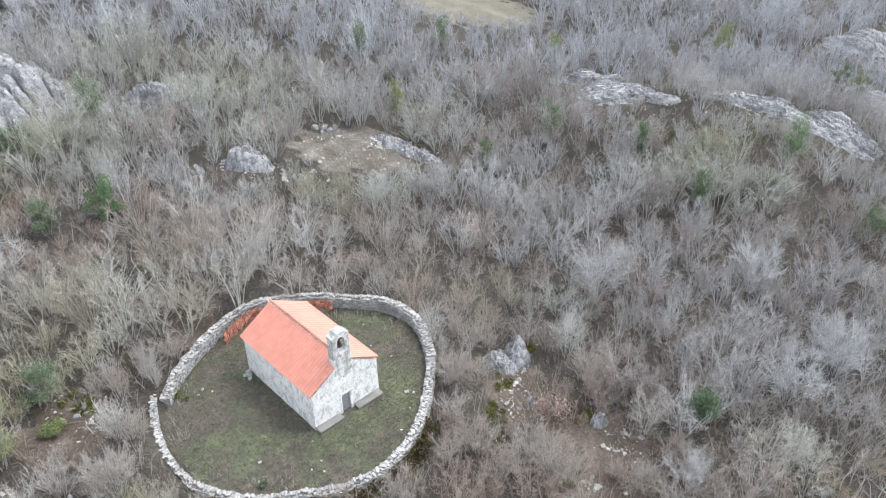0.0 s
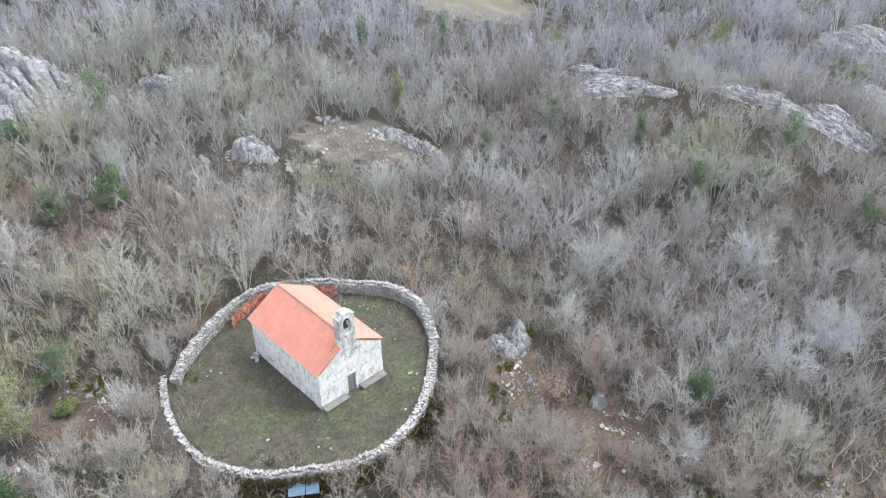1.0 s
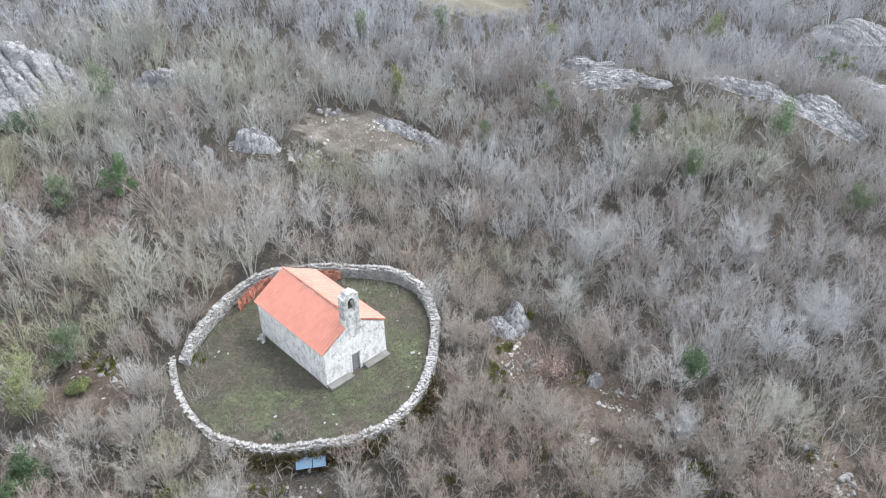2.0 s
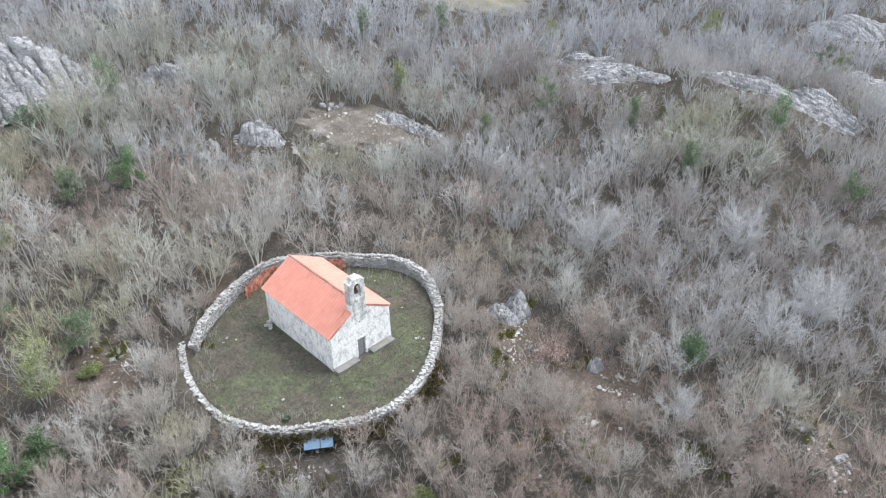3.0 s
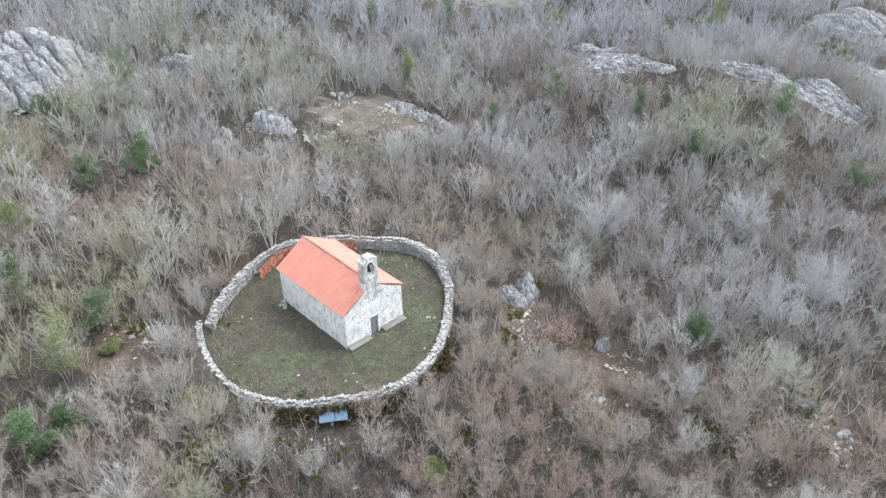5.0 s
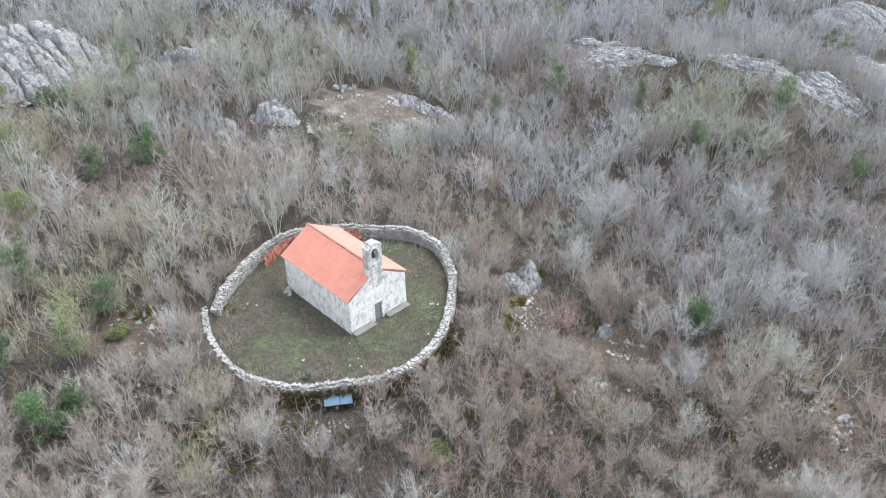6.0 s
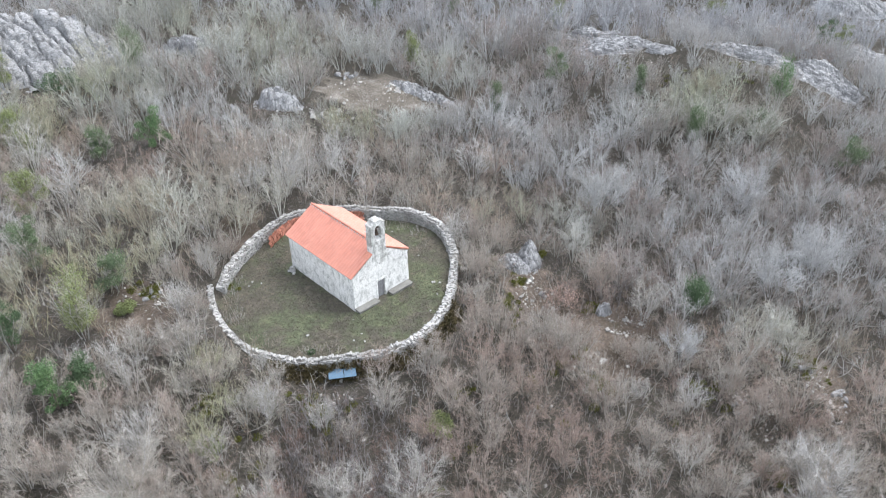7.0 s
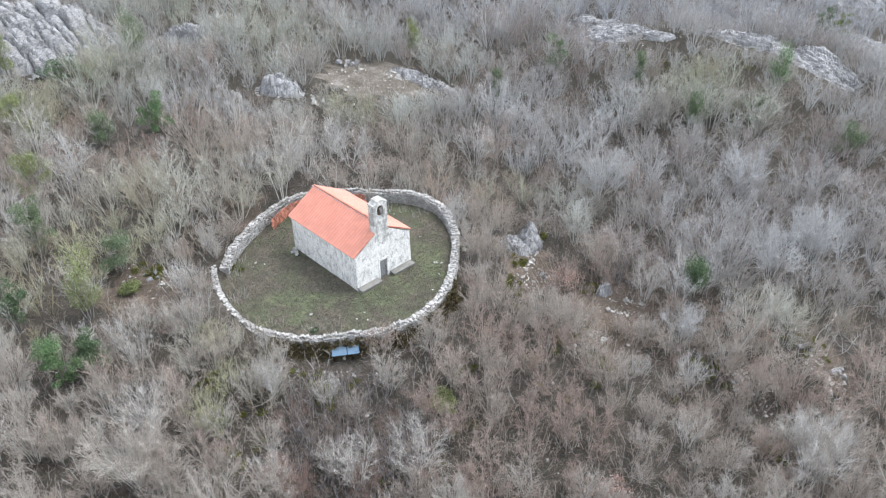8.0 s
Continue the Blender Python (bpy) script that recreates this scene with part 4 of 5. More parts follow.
    return (*stem, np.full(len(stem[0]), 0.34)), (*crown, np.r_[np.full(len(limbs[0]), 0.1), np.repeat(cast, 3)])


CLEAR = [(41.0, -1.0, 4.6, 6.6), (97.5, 14, 6.5, 11), (-1.6, 38.8, 1.0, 1.6), (1.8, 20.6, 1.8, 2.6), (6.0, 14.2, 2.2, 1.6), (4.5, 12.6, 1.5, 1.2), (9.6, 14.0, 1.7, 1.8), (4.0, 16.9, 1.4, 1.4), (-0.7, -16.4, 2.6, 2.5), (-4.5, 36.5, 3.0, 1.0), (46.0, -46, 8.5, 12.0), (50.5, -24.6, 2.0, 2.8),
         (35.0, -11.5, 1.8, 2.8), (42, 4.8, 2.0, 4.4), (55.5, 30.3, 3.2, 5.4), (51, 36, 1.4, 2.6), (51.5, 48.5, 2.6, 5.0), (48.6, 57.0, 3.6, 4.4), (64.5, 29.5, 2.4, 4.0), (88.5, 80.5, 4.5, 7.5), (65.5, 71, 2.2, 4.4), (-8.2, -1.0, 0.7, 2.8)]
# room for the evergreens
CLEAR += [(u, v, r, r) for u, v, r in ((-11.3, -18.5, 1.2), (-9.7, -17.1, 0.9), (-4.6, -18.8, 1.4), (24.0, -21.6, 1.7), (3.0, 27.7, 0.9), (21.0, -26.2, 1.3), (37.2, -36.5, 2.4), (39.8, 47.5, 1.2), (-6.0, -23.8, 1.0))]


def free_ground(u, v, margin=0.0):
    x, y = to_xy(u, v)
    ok = yard_ratio(x, y) > 1.07 + 0.035 * margin
    for u0, v0, ru, rv in CLEAR:
        ok &= np.hypot((u - u0) / (ru + 0.3 * margin), (v - v0) / (rv + 0.3 * margin)) > 1
    return ok


def tallest(u, v):
    """How high the growth stands: it stays low beside rocks, clearings, paths and the ring wall."""
    u, v = np.atleast_1d(np.asarray(u, float)), np.atleast_1d(np.asarray(v, float))
    limit = np.full(u.shape, 9.0)
    for u0, v0, ru, rv in CLEAR:
        across = np.clip(1 - ((v - v0) / (rv + 0.8)) ** 2, 0, None)
        gap = u0 - ru * np.sqrt(across) - u
        beside = (across > 0) & (gap > -0.5) & (gap < 14)
        limit = np.where(beside, np.minimum(limit, 1.2 + np.maximum(gap, 0) * 36 / (u + 46)), limit)
    x, y = to_xy(u, v)
    gap = (yard_ratio(x, y) - 1.0) * 10.5
    return np.where((u < 5) & (gap < 8), np.minimum(limit, np.where(np.abs(v + 2.5) < 4, 0.8 + 0.9 * np.maximum(gap, 0), 1.5 + 1.15 * np.maximum(gap, 0))), limit)


def blend_of(u, v, zones):
    """Sum of soft patches (u, v, half length, half width, weight) over the slope."""
    total = np.zeros(np.shape(u))
    for u0, v0, ru, rv, w in zones:
        total = total + w * hill(u, v, u0, v0, ru, rv)
    return total


# where the twigs are pinkish brown (below zero) or silvery lilac (above), and where lichen and ivy turn them olive
CAST = [(6, 36, 6, 7, 0.22), (-7, 37, 4, 9, -0.34), (-5, 11, 7, 6, -0.32), (-12, 14, 5, 9, -0.2), (-10, -1, 4, 4, 0.2), (15, -29, 5, 6, -0.25), (20, -23, 4, 6, -0.2), (24, 12, 5, 5, -0.12),
        (24, 31, 3.5, 3, -0.3), (31, 51, 8, 8, -0.34), (12, 11, 3, 3, -0.35), (58, 17, 5, 5, -0.35), (5, 17, 3, 4, -0.4), (10, 26, 7, 6, -0.16), (-12, -12, 6, 6, 0.1), (-20, 2, 5, 8, 0.06), (-14, 28, 5, 6, -0.1)]
OLIVE = [(29, -36, 8, 7, 0.8), (34, -30, 6, 6, 0.6), (12, -17, 5, 5, 0.5), (47, -13, 9, 9, 0.55), (58, -28, 9, 12, 0.5), (31, -2, 4, 7, 0.9), (38, 39, 6, 8, 0.8), (3, -20, 6, 5, 0.8), (-10, -8, 4, 4, 0.6), (17, 12, 3, 6, 0.6),
         (14, 19, 4, 4, 0.4), (1, 35, 4, 5, 0.4), (10, -8, 3, 3, 0.6), (-4, -26, 6, 6, 0.7), (46, 8, 6, 5, 0.4)]


def scrub_places(cell, u0, u1):
    """A jittered grid of places over the wooded slope."""
    us = np.arange(u0, u1, cell)
    vs = np.arange(-110, 125, cell)
    u, v = (q.ravel() for q in np.meshgrid(us, vs))
    u, v = u + rng.uniform(-0.48, 0.48, u.shape) * cell, v + rng.uniform(-0.48, 0.48, u.shape) * cell
    half = 39 + 0.45 * np.maximum(u, -20)
    ok = (np.abs(v - 8) < half) & (u >= u0) & (u < u1)
    return u[ok], v[ok]


def forest(name, templates, u, v, sizes, tints, material, label):
    """One joined mass of shrubs; each template is (vertices, triangles, departure from the tint)."""
    x, y = to_xy(u, v)
    z = height(x, y)
    which, turn = rng.integers(0, len(templates), len(u)), rng.uniform(0, 6.28, len(u))
    squash = rng.uniform(0.85, 1.2, len(u))
    olive = np.clip(blend_of(u, v, OLIVE) * rng.uniform(0.3, 1.3, len(u)), 0, 1)
    vs, fs, ts, os, off = [], [], [], [], 0
    for k, (tv, tf, cast) in enumerate(templates):
        i = np.nonzero(which == k)[0]
        if not len(i):
            continue
        c, s = np.cos(turn[i])[:, None], np.sin(turn[i])[:, None]
        w = sizes[i][:, None]
        v3 = np.stack([(tv[:, 0] * c - tv[:, 1] * s) * w * squash[i][:, None] + x[i][:, None], (tv[:, 0] * s + tv[:, 1] * c) * w * squash[i][:, None] + y[i][:, None], tv[:, 2] * w + z[i][:, None]], -1)
        vs.append(v3.reshape(-1, 3))
        fs.append((tf[None] + off + len(tv) * np.arange(len(i))[:, None, None]).reshape(-1, 3))
        ts.append((tints[i][:, None] + cast).ravel())
        os.append(np.repeat(olive[i], len(tv)))
        off += len(i) * len(tv)
    return tagged(new(name, mesh_of(name, np.concatenate(vs), np.concatenate(fs), material, np.concatenate(ts), olive=np.concatenate(os))), label, "scrub", kind="stuff")


def both(pair):
    (v1, f1, c1), (v2, f2, c2) = pair
    return np.concatenate([v1, v2]), np.concatenate([f1, f2 + len(v1)]), np.r_[c1, c2]


def patchy(u, v):
    """Slow variation of the wood's height and density over the slope, 0 to 1."""
    return 0.5 + 0.25 * np.sin(0.21 * u + 1.7 * np.sin(0.11 * v)) + 0.25 * np.sin(0.19 * v + 1.3 * np.sin(0.13 * u) + 2)


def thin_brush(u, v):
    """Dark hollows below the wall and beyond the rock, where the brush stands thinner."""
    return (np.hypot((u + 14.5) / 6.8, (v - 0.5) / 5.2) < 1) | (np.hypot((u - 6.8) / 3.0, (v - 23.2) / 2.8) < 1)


NEAR_LIMIT = 300
su, sv = scrub_places(2.25, -36, 26)
keep = free_ground(su, sv, 0.4) & (rng.uniform(0, 1, len(su)) < np.where(thin_brush(su, sv), 0.95, 0.96))
su, sv = su[keep], sv[keep]
order = np.argsort(np.hypot(su + 10, (sv - 4) * 0.8))
near, mid_far = order[:NEAR_LIMIT], order[NEAR_LIMIT:]

# crown height, crown radius, tint and lichen of the shrubs round the yard
NEAR_SHAPES = [(4.2, 1.9, 0.08, 0), (3.6, 1.9, 0.2, 0), (4.8, 2.1, 0.3, 0), (4.0, 2.3, 0.42, 0), (5.0, 2.4, 0.55, 0), (4.4, 1.8, 0.66, 0), (5.4, 2.7, 0.78, 0), (3.8, 1.7, 0.14, 0), (4.6, 2.5, 0.38, 0.8), (4.0, 2.2, 0.55, 0.9), (3.4, 1.5, 0.25, 0.7), (4.6, 2.2, 0.48, 0),
               (3.4, 2.1, 0.1, 0), (3.8, 2.3, 0.7, 0), (3.2, 2.0, 0.4, 0.3)]
NEAR_KINDS = []
for k, (tall, wide, tint, olive) in enumerate(NEAR_SHAPES):
    stem, crown = shrub(100 + k, tall, wide, 8 + k % 4, 8, 24 if k < 12 else 20, 0.78, 0.35)
    bark = M_TWIG_DARK if k >= 12 else M_TWIG
    NEAR_KINDS.append([mesh_of(name, arr[0], arr[1], bark, tint + arr[2], olive=np.full(len(arr[0]), olive)) for name, arr in (("trunk", stem), ("crown", crown))])
KIND = np.array(NEAR_SHAPES)


def shrub_label(tint, olive):
    if olive > 0.5:
        return "leafless shrub with lichened olive-grey twigs"
    if tint < 0.3:
        return "leafless shrub with fine reddish-brown twigs"
    if tint < 0.6:
        return "leafless grey-brown shrub with swept-up branches"
    return "leafless shrub with pale silvery-grey twigs"


first = {}
for n, i in enumerate(near):
    wanted = 0.44 + float(blend_of(su[i], sv[i], CAST)) + rng.normal(0, 0.18)
    green = float(blend_of(su[i], sv[i], OLIVE)) > rng.uniform(0.15, 0.9)
    k = int(np.argmin(np.abs(KIND[:12, 2] - wanted) + 0.6 * np.abs(KIND[:12, 3] - 0.8 * green) + rng.uniform(0, 0.14, 12)))
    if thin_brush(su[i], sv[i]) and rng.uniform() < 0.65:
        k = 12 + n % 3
    x, y = to_xy(su[i], sv[i])
    size = float(rng.uniform(0.6, 1.1)) * (0.72 + 0.42 * float(patchy(su[i], sv[i])))
    size = min(size, float(tallest(su[i], sv[i])[0]) / KIND[k, 0])
    m = pose(x, y, ground_z(x, y), 0, 0, float(rng.uniform(0, 360))) @ Matrix.Scale(size, 4)
    if k not in first:
        first[k] = thing("bare_shrub", m, "dark reddish-brown leafless brush in a hollow" if k >= 12 else shrub_label(*NEAR_SHAPES[k][2:]), "shrub", "leafless shrubs round the yard")
        for name, me in zip(("trunk", "crown"), NEAR_KINDS[k]):
            place_part(name, me, first[k])
    else:
        copy = copy_thing(first[k], Matrix())
        copy.matrix_basis = m

MID = [both(shrub(200 + k, 4.0, (2.0, 2.5, 1.8, 2.3, 2.7)[k % 5], 6 + k % 3, 7, 19, 1.0, 0.3, 2)) for k in range(14)]
FAR = [both(shrub(300 + k, 4.4, (2.2, 2.6, 2.0, 2.4)[k % 4], 5, 6, 14, 1.5, 0.3, 2)) for k in range(9)]
LOW = [both(shrub(400 + k, 1.2, 0.75, 4, 3, 10, 1.9, 0.3, 1)) for k in range(8)]


def size_and_tint(u, v, base, tint=0.46):
    size = base * rng.uniform(0.55, 1.12, len(u)) * (0.7 + 0.5 * patchy(u, v)) * np.where(rng.uniform(0, 1, len(u)) < 0.2, 1.35, 0.95)
    return np.minimum(size, tallest(u, v) / 4.0), np.clip(rng.normal(tint + 0.02, 0.21, len(u)) + blend_of(u, v, CAST), 0, 0.9)


u, v = su[mid_far], sv[mid_far]
cool = (v > 14) & (u > 2)
forest("scrub", MID, u[cool], v[cool], *size_and_tint(u[cool], v[cool], 1.1, 0.48), M_TWIG_COOL, "bluish grey leafless scrub on the slope below the ledges")
u, v = u[~cool], v[~cool]
forest("scrub", MID, u, v, *size_and_tint(u, v, 1.1), M_TWIG, "grey-brown leafless scrub covering the slope round the chapel")
u, v = scrub_places(2.55, 26, 62)
keep = free_ground(u, v, 0.5)
u, v = u[keep], v[keep]
forest("scrub", MID, u, v, *size_and_tint(u, v, 1.3, 0.5), M_TWIG_COOL, "grey leafless scrub on the hillside behind the chapel")
# the far slope, with its haze carried by the bark colour
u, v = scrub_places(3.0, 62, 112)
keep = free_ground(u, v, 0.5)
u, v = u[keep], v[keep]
forest("scrub", FAR, u, v, *size_and_tint(u, v, 1.25, 0.5), M_TWIG_HAZE, "distant grey leafless scrub")
near_u, near_v = scrub_places(1.2, -34, 9)
wide_u, wide_v = scrub_places(2.1, 9, 66)
u, v = np.r_[near_u, wide_u], np.r_[near_v, wide_v]
keep = free_ground(u, v, -0.5) & (rng.uniform(0, 1, len(u)) < 0.88) & (np.abs(v - 8) < 26 + 0.6 * np.maximum(u + 20, 0))
u, v = u[keep], v[keep]
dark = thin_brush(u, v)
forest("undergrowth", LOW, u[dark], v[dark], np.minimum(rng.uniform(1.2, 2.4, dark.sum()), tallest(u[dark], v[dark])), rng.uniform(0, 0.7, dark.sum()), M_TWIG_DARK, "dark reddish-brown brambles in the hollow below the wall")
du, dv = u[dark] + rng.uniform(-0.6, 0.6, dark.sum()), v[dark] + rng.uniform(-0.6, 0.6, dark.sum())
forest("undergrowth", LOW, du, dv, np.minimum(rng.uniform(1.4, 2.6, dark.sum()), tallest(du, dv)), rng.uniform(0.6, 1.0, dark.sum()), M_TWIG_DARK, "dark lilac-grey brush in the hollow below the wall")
u, v = u[~dark], v[~dark]
forest("undergrowth", LOW, u, v, np.minimum(rng.uniform(0.7, 2.1, len(u)), tallest(u, v)), np.clip(rng.normal(0.25, 0.2, len(u)) + 0.5 * blend_of(u, v, CAST), 0, 1), M_TWIG, "low brown brush and brambles under the scrub")


u, v = scrub_places(2.0, 36, 47)
keep = (np.hypot((u - 41.0) / 4.8, (v + 1.0) / 6.8) < 1) & (rng.uniform(0, 1, len(u)) < 0.45)
forest("undergrowth", LOW, u[keep], v[keep], rng.uniform(0.5, 1.2, keep.sum()), rng.uniform(0.3, 0.7, keep.sum()), M_TWIG, "thin dry weeds on the stony clearing")
count = 90000
u, v = rng.uniform(-34, 34, count), rng.uniform(-34, 58, count)
keep = (np.abs(v - 8) < 26 + 0.6 * (u + 20)) & (yard_ratio(*to_xy(u, v)) > 1.06)
x, y = to_xy(u[keep], v[keep])
foot = np.c_[x, y, height(x, y) + 0.03]
yaw, reach = rng.uniform(0, 6.28, len(x)), rng.uniform(0.25, 0.8, len(x))
vv, ff = slivers(foot, foot + np.c_[reach * np.cos(yaw), reach * np.sin(yaw), rng.uniform(0.0, 0.3, len(x))], np.full(len(x), 0.016), np.random.default_rng(12))
tagged(new("fallen_twigs", mesh_of("fallen_twigs", vv, ff, M_TWIG_DARK, np.repeat(rng.uniform(0.2, 1.0, len(x)), 3))), "litter of fallen brown twigs over the scrub floor", "twigs", kind="stuff")


# single bare trees that stand out
PALE = "leafless tree with pale grey limbs above brown scrub"
LILAC = "broad leafless tree with a haze of lilac-grey twigs"
SPREAD = "wide leafless tree with bleached crooked limbs"


def bare_tree(u, v, tall, wide, stems, seed, material, tint, label, thick=0.8, twigs=26):
    x, y = to_xy(u, v)
    t = thing("bare_tree", pose(x, y, ground_z(x, y)), label, "tree")
    olive = float(np.clip(0.6 * blend_of(u, v, OLIVE), 0, 0.5))
    shape = dict(segments=5, loose=0.85, short=0.8, crook=0.06) if label == SPREAD else {}
    for name, (vv, ff, cast) in zip(("trunk", "crown"), shrub(seed, tall, wide, stems, 11, twigs, thick, 0.3, **shape)):
        place_part(name, mesh_of(name, vv, ff, material, tint + cast, olive=np.full(len(vv), olive)), t)


for k, (u, v, tall, wide, stems, tint, label) in enumerate([
    (31.0, 15.2, 5.2, 1.9, 4, 0.85, PALE), (32.0, 18.5, 4.6, 1.7, 4, 0.85, PALE), (18.8, 22.4, 7.6, 3.6, 9, 0.72, LILAC), (21.9, 37.7, 6.6, 3.4, 9, 0.78, LILAC), (35.2, 37.0, 6.4, 3.9, 9, 0.7, SPREAD), (34.4, 43.2, 6.2, 3.8, 9, 0.7, SPREAD), (37.0, 33.5, 5.4, 3.2, 7, 0.7, SPREAD),
    (10.0, -15.9, 6.4, 3.6, 8, 0.6, SPREAD), (14.7, -26.5, 6.0, 3.4, 8, 0.62, SPREAD), (-7.7, -15.6, 4.0, 1.4, 3, 0.9, PALE), (-8.6, 2.6, 3.0, 2.4, 8, 0.5, SPREAD), (-11.2, -5.2, 2.6, 2.6, 9, 0.5, SPREAD), (3.1, 26.3, 6.0, 2.2, 5, 0.75, PALE), (0.6, 33.5, 5.4, 2.2, 5, 0.75, PALE),
    (15.4, -10.5, 4.8, 2.6, 6, 0.65, PALE), (11.2, 18.8, 5.2, 1.8, 6, 0.7, PALE), (-18.6, -11.6, 6.2, 4.4, 14, 0.5, LILAC), (-15.0, 30.7, 6.4, 3.4, 10, 0.78, LILAC), (-16.0, 5.0, 5.6, 2.6, 7, 0.66, PALE), (7.5, 36.0, 6.4, 3.6, 9, 0.8, LILAC), (10.5, 41.0, 6.0, 3.4, 9, 0.76, LILAC), (-1.5, 25.5, 4.6, 2.4, 7, 0.78, LILAC), (-7.4, -8.6, 3.4, 2.2, 9, 0.5, SPREAD), (-9.2, -5.8, 3.0, 2.2, 9, 0.45, SPREAD), (-8.8, -10.9, 3.6, 2.3, 9, 0.55, SPREAD)]):
    bare_tree(u, v, tall, wide, stems, 500 + k, M_TWIG if u < -5 else M_TWIG_COOL if label == LILAC else M_TWIG_PALE, tint, label, 0.6 if u < -5 else 0.95 if label == SPREAD else 0.7, 14 if label == SPREAD and u > -5 else 22 if stems < 6 else 30)

for k, (u, v, tall) in enumerate([(62.0, 38.0, 6.6), (64.0, 35.2, 5.6), (60.5, 40.4, 5.2)]):
    bare_tree(u, v, tall, 0.6, 3, 560 + k, M_STEM, 0.0, "dark dead snag standing behind limestone ledges", 0.9, 3)


def fallen_branch(u, v, yaw, length, lift, seed):
    """A bleached broken limb with side shoots, lying in the scrub."""
    x, y = to_xy(u, v)
    g = np.random.default_rng(seed)
    branch = thing("fallen_branch", pose(x, y, ground_z(x, y) + 0.12, 0, 0, yaw), "bleached pale broken branch lying in the scrub", "branch", "fallen branches")
    s = np.linspace(-0.5, 0.5, 6)
    line = np.c_[s * length, 0.22 * np.sin(6 * s + seed), (s + 0.5) * lift]
    r = np.linspace(0.032, 0.012, 6)
    place_part("stem", mesh_of("stem", *tubes(line[:-1], line[1:], r[:-1], r[1:]), M_TWIG_PALE, np.full(30, 0.45)), branch)
    p = line[g.integers(2, 6, 9)]
    ends = p + g.normal(0, 0.4, (9, 3)) * np.array([1, 1, 0.4]) + np.array([[0.4, 0, 0.25]])
    for k in range(9):
        v2, f2 = cones(p[k : k + 1], ends[k : k + 1], np.array([0.016]))
        place_part("shoot", mesh_of("shoot", v2, f2, M_TWIG_PALE, np.full(len(v2), 0.45)), branch)


for k, (u, v, yaw, length, lift) in enumerate([(9.2, 24.8, 60, 3.2, 1.6), (16.5, -16.8, 75, 3.0, 2.0), (5.0, 42.5, -20, 3.4, 0.3), (3.6, 43.2, -35, 3.0, 0.2), (-1.2, 38.0, 20, 3.6, 1.3), (-0.8, 38.6, 48, 3.2, 1.1), (-1.8, 39.2, -15, 3.4, 0.9), (-2.2, 38.4, 75, 3.0, 1.2), (-1.4, 39.8, 100, 2.8, 0.7), (-0.6, 37.4, 5, 3.0, 1.6), (7.0, 41.5, 10, 2.6, 0.3), (-7.5, 9.5, 15, 2.6, 0.5), (-11.0, -5.0, -10, 3.0, 0.8)]):
    fallen_branch(u, v, yaw, length, lift, k)


# ---- evergreens, ivy and moss ----
def leaves(centres, spread, count, size, g):
    """Leaf blades scattered through clumps round the given centres."""
    k = g.integers(0, len(centres), count)
    d = unit(g.normal(0, 1, (count, 3))) * (g.uniform(0.25, 1.0, count) ** 0.5)[:, None]
    p = centres[k] + d * spread[k]
    a = unit(g.normal(0, 1, (count, 3)))
    b = unit(np.cross(a, g.normal(0, 1, (count, 3))))
    s = size * g.uniform(0.6, 1.3, (count, 1))
    v = np.stack([p - a * s, p + b * s * 0.55, p + a * s, p - b * s * 0.55 + 0.2 * s * np.cross(a, b)], 1).reshape(-1, 3)
    f = np.array([(0, 1, 2), (0, 2, 3)])[None] + 4 * np.arange(count)[:, None, None]
    return v, f.reshape(-1, 3)


def evergreen(name, u, v, tall, radius, shape, material, seed, label, category="tree", count=1500):
    g = np.random.default_rng(seed)
    x, y = to_xy(u, v)
    t = thing(name, pose(x, y, ground_z(x, y)), label, category)
    n = 22
    a = g.uniform(0, 6.28, n)
    zz = np.sort(g.uniform(0.12 if name == "evergreen_shrub" else 0.25, 0.95, n)) * tall
    if shape == "column":
        rr = radius * g.uniform(0.1, 0.55, n)
        spread = np.c_[np.full(n, radius * 0.5), np.full(n, radius * 0.5), np.full(n, tall * 0.14)] * g.uniform(0.7, 1.3, (n, 1))
    else:
        rr = radius * g.uniform(0.1, 0.95, n) * np.sqrt(np.clip(1.15 - (zz / tall) ** 2, 0.05, 1))
        spread = np.full((n, 3), radius * 0.36) * g.uniform(0.45, 1.35, (n, 1)) * np.array([1, 1, 0.8])
    centres = np.c_[rr * np.cos(a), rr * np.sin(a), zz]
    trunk = np.array([[0, 0, -0.3], [0.08, 0.05, tall * 0.4], [0.0, 0.12, tall * 0.85]])
    limbs_from = np.c_[np.full(n, 0.05), np.full(n, 0.05), zz * 0.7]
    place_part("trunk", mesh_of("trunk", *joined(tubes(trunk[:2], trunk[1:], np.array([0.11, 0.08]), np.array([0.08, 0.03])), cones(limbs_from, centres, np.full(n, 0.035))), M_STEM), t)
    if name not in ("evergreen_shrub", "juniper"):
        vv, ff, cast = both(shrub(seed, tall * 1.15, radius * 1.35, 6, 8, 14, 0.7))
        place_part("limb_work", mesh_of("limb_work", vv, ff, M_LEAF_BROWN if material is M_LEAF_BROWN else M_TWIG, 0.6 + cast), t, "bare grey limbs")
    place_part("crown", mesh_of("crown", *leaves(centres, spread, count, 0.065 if count > 5000 else 0.075, g), material), t)


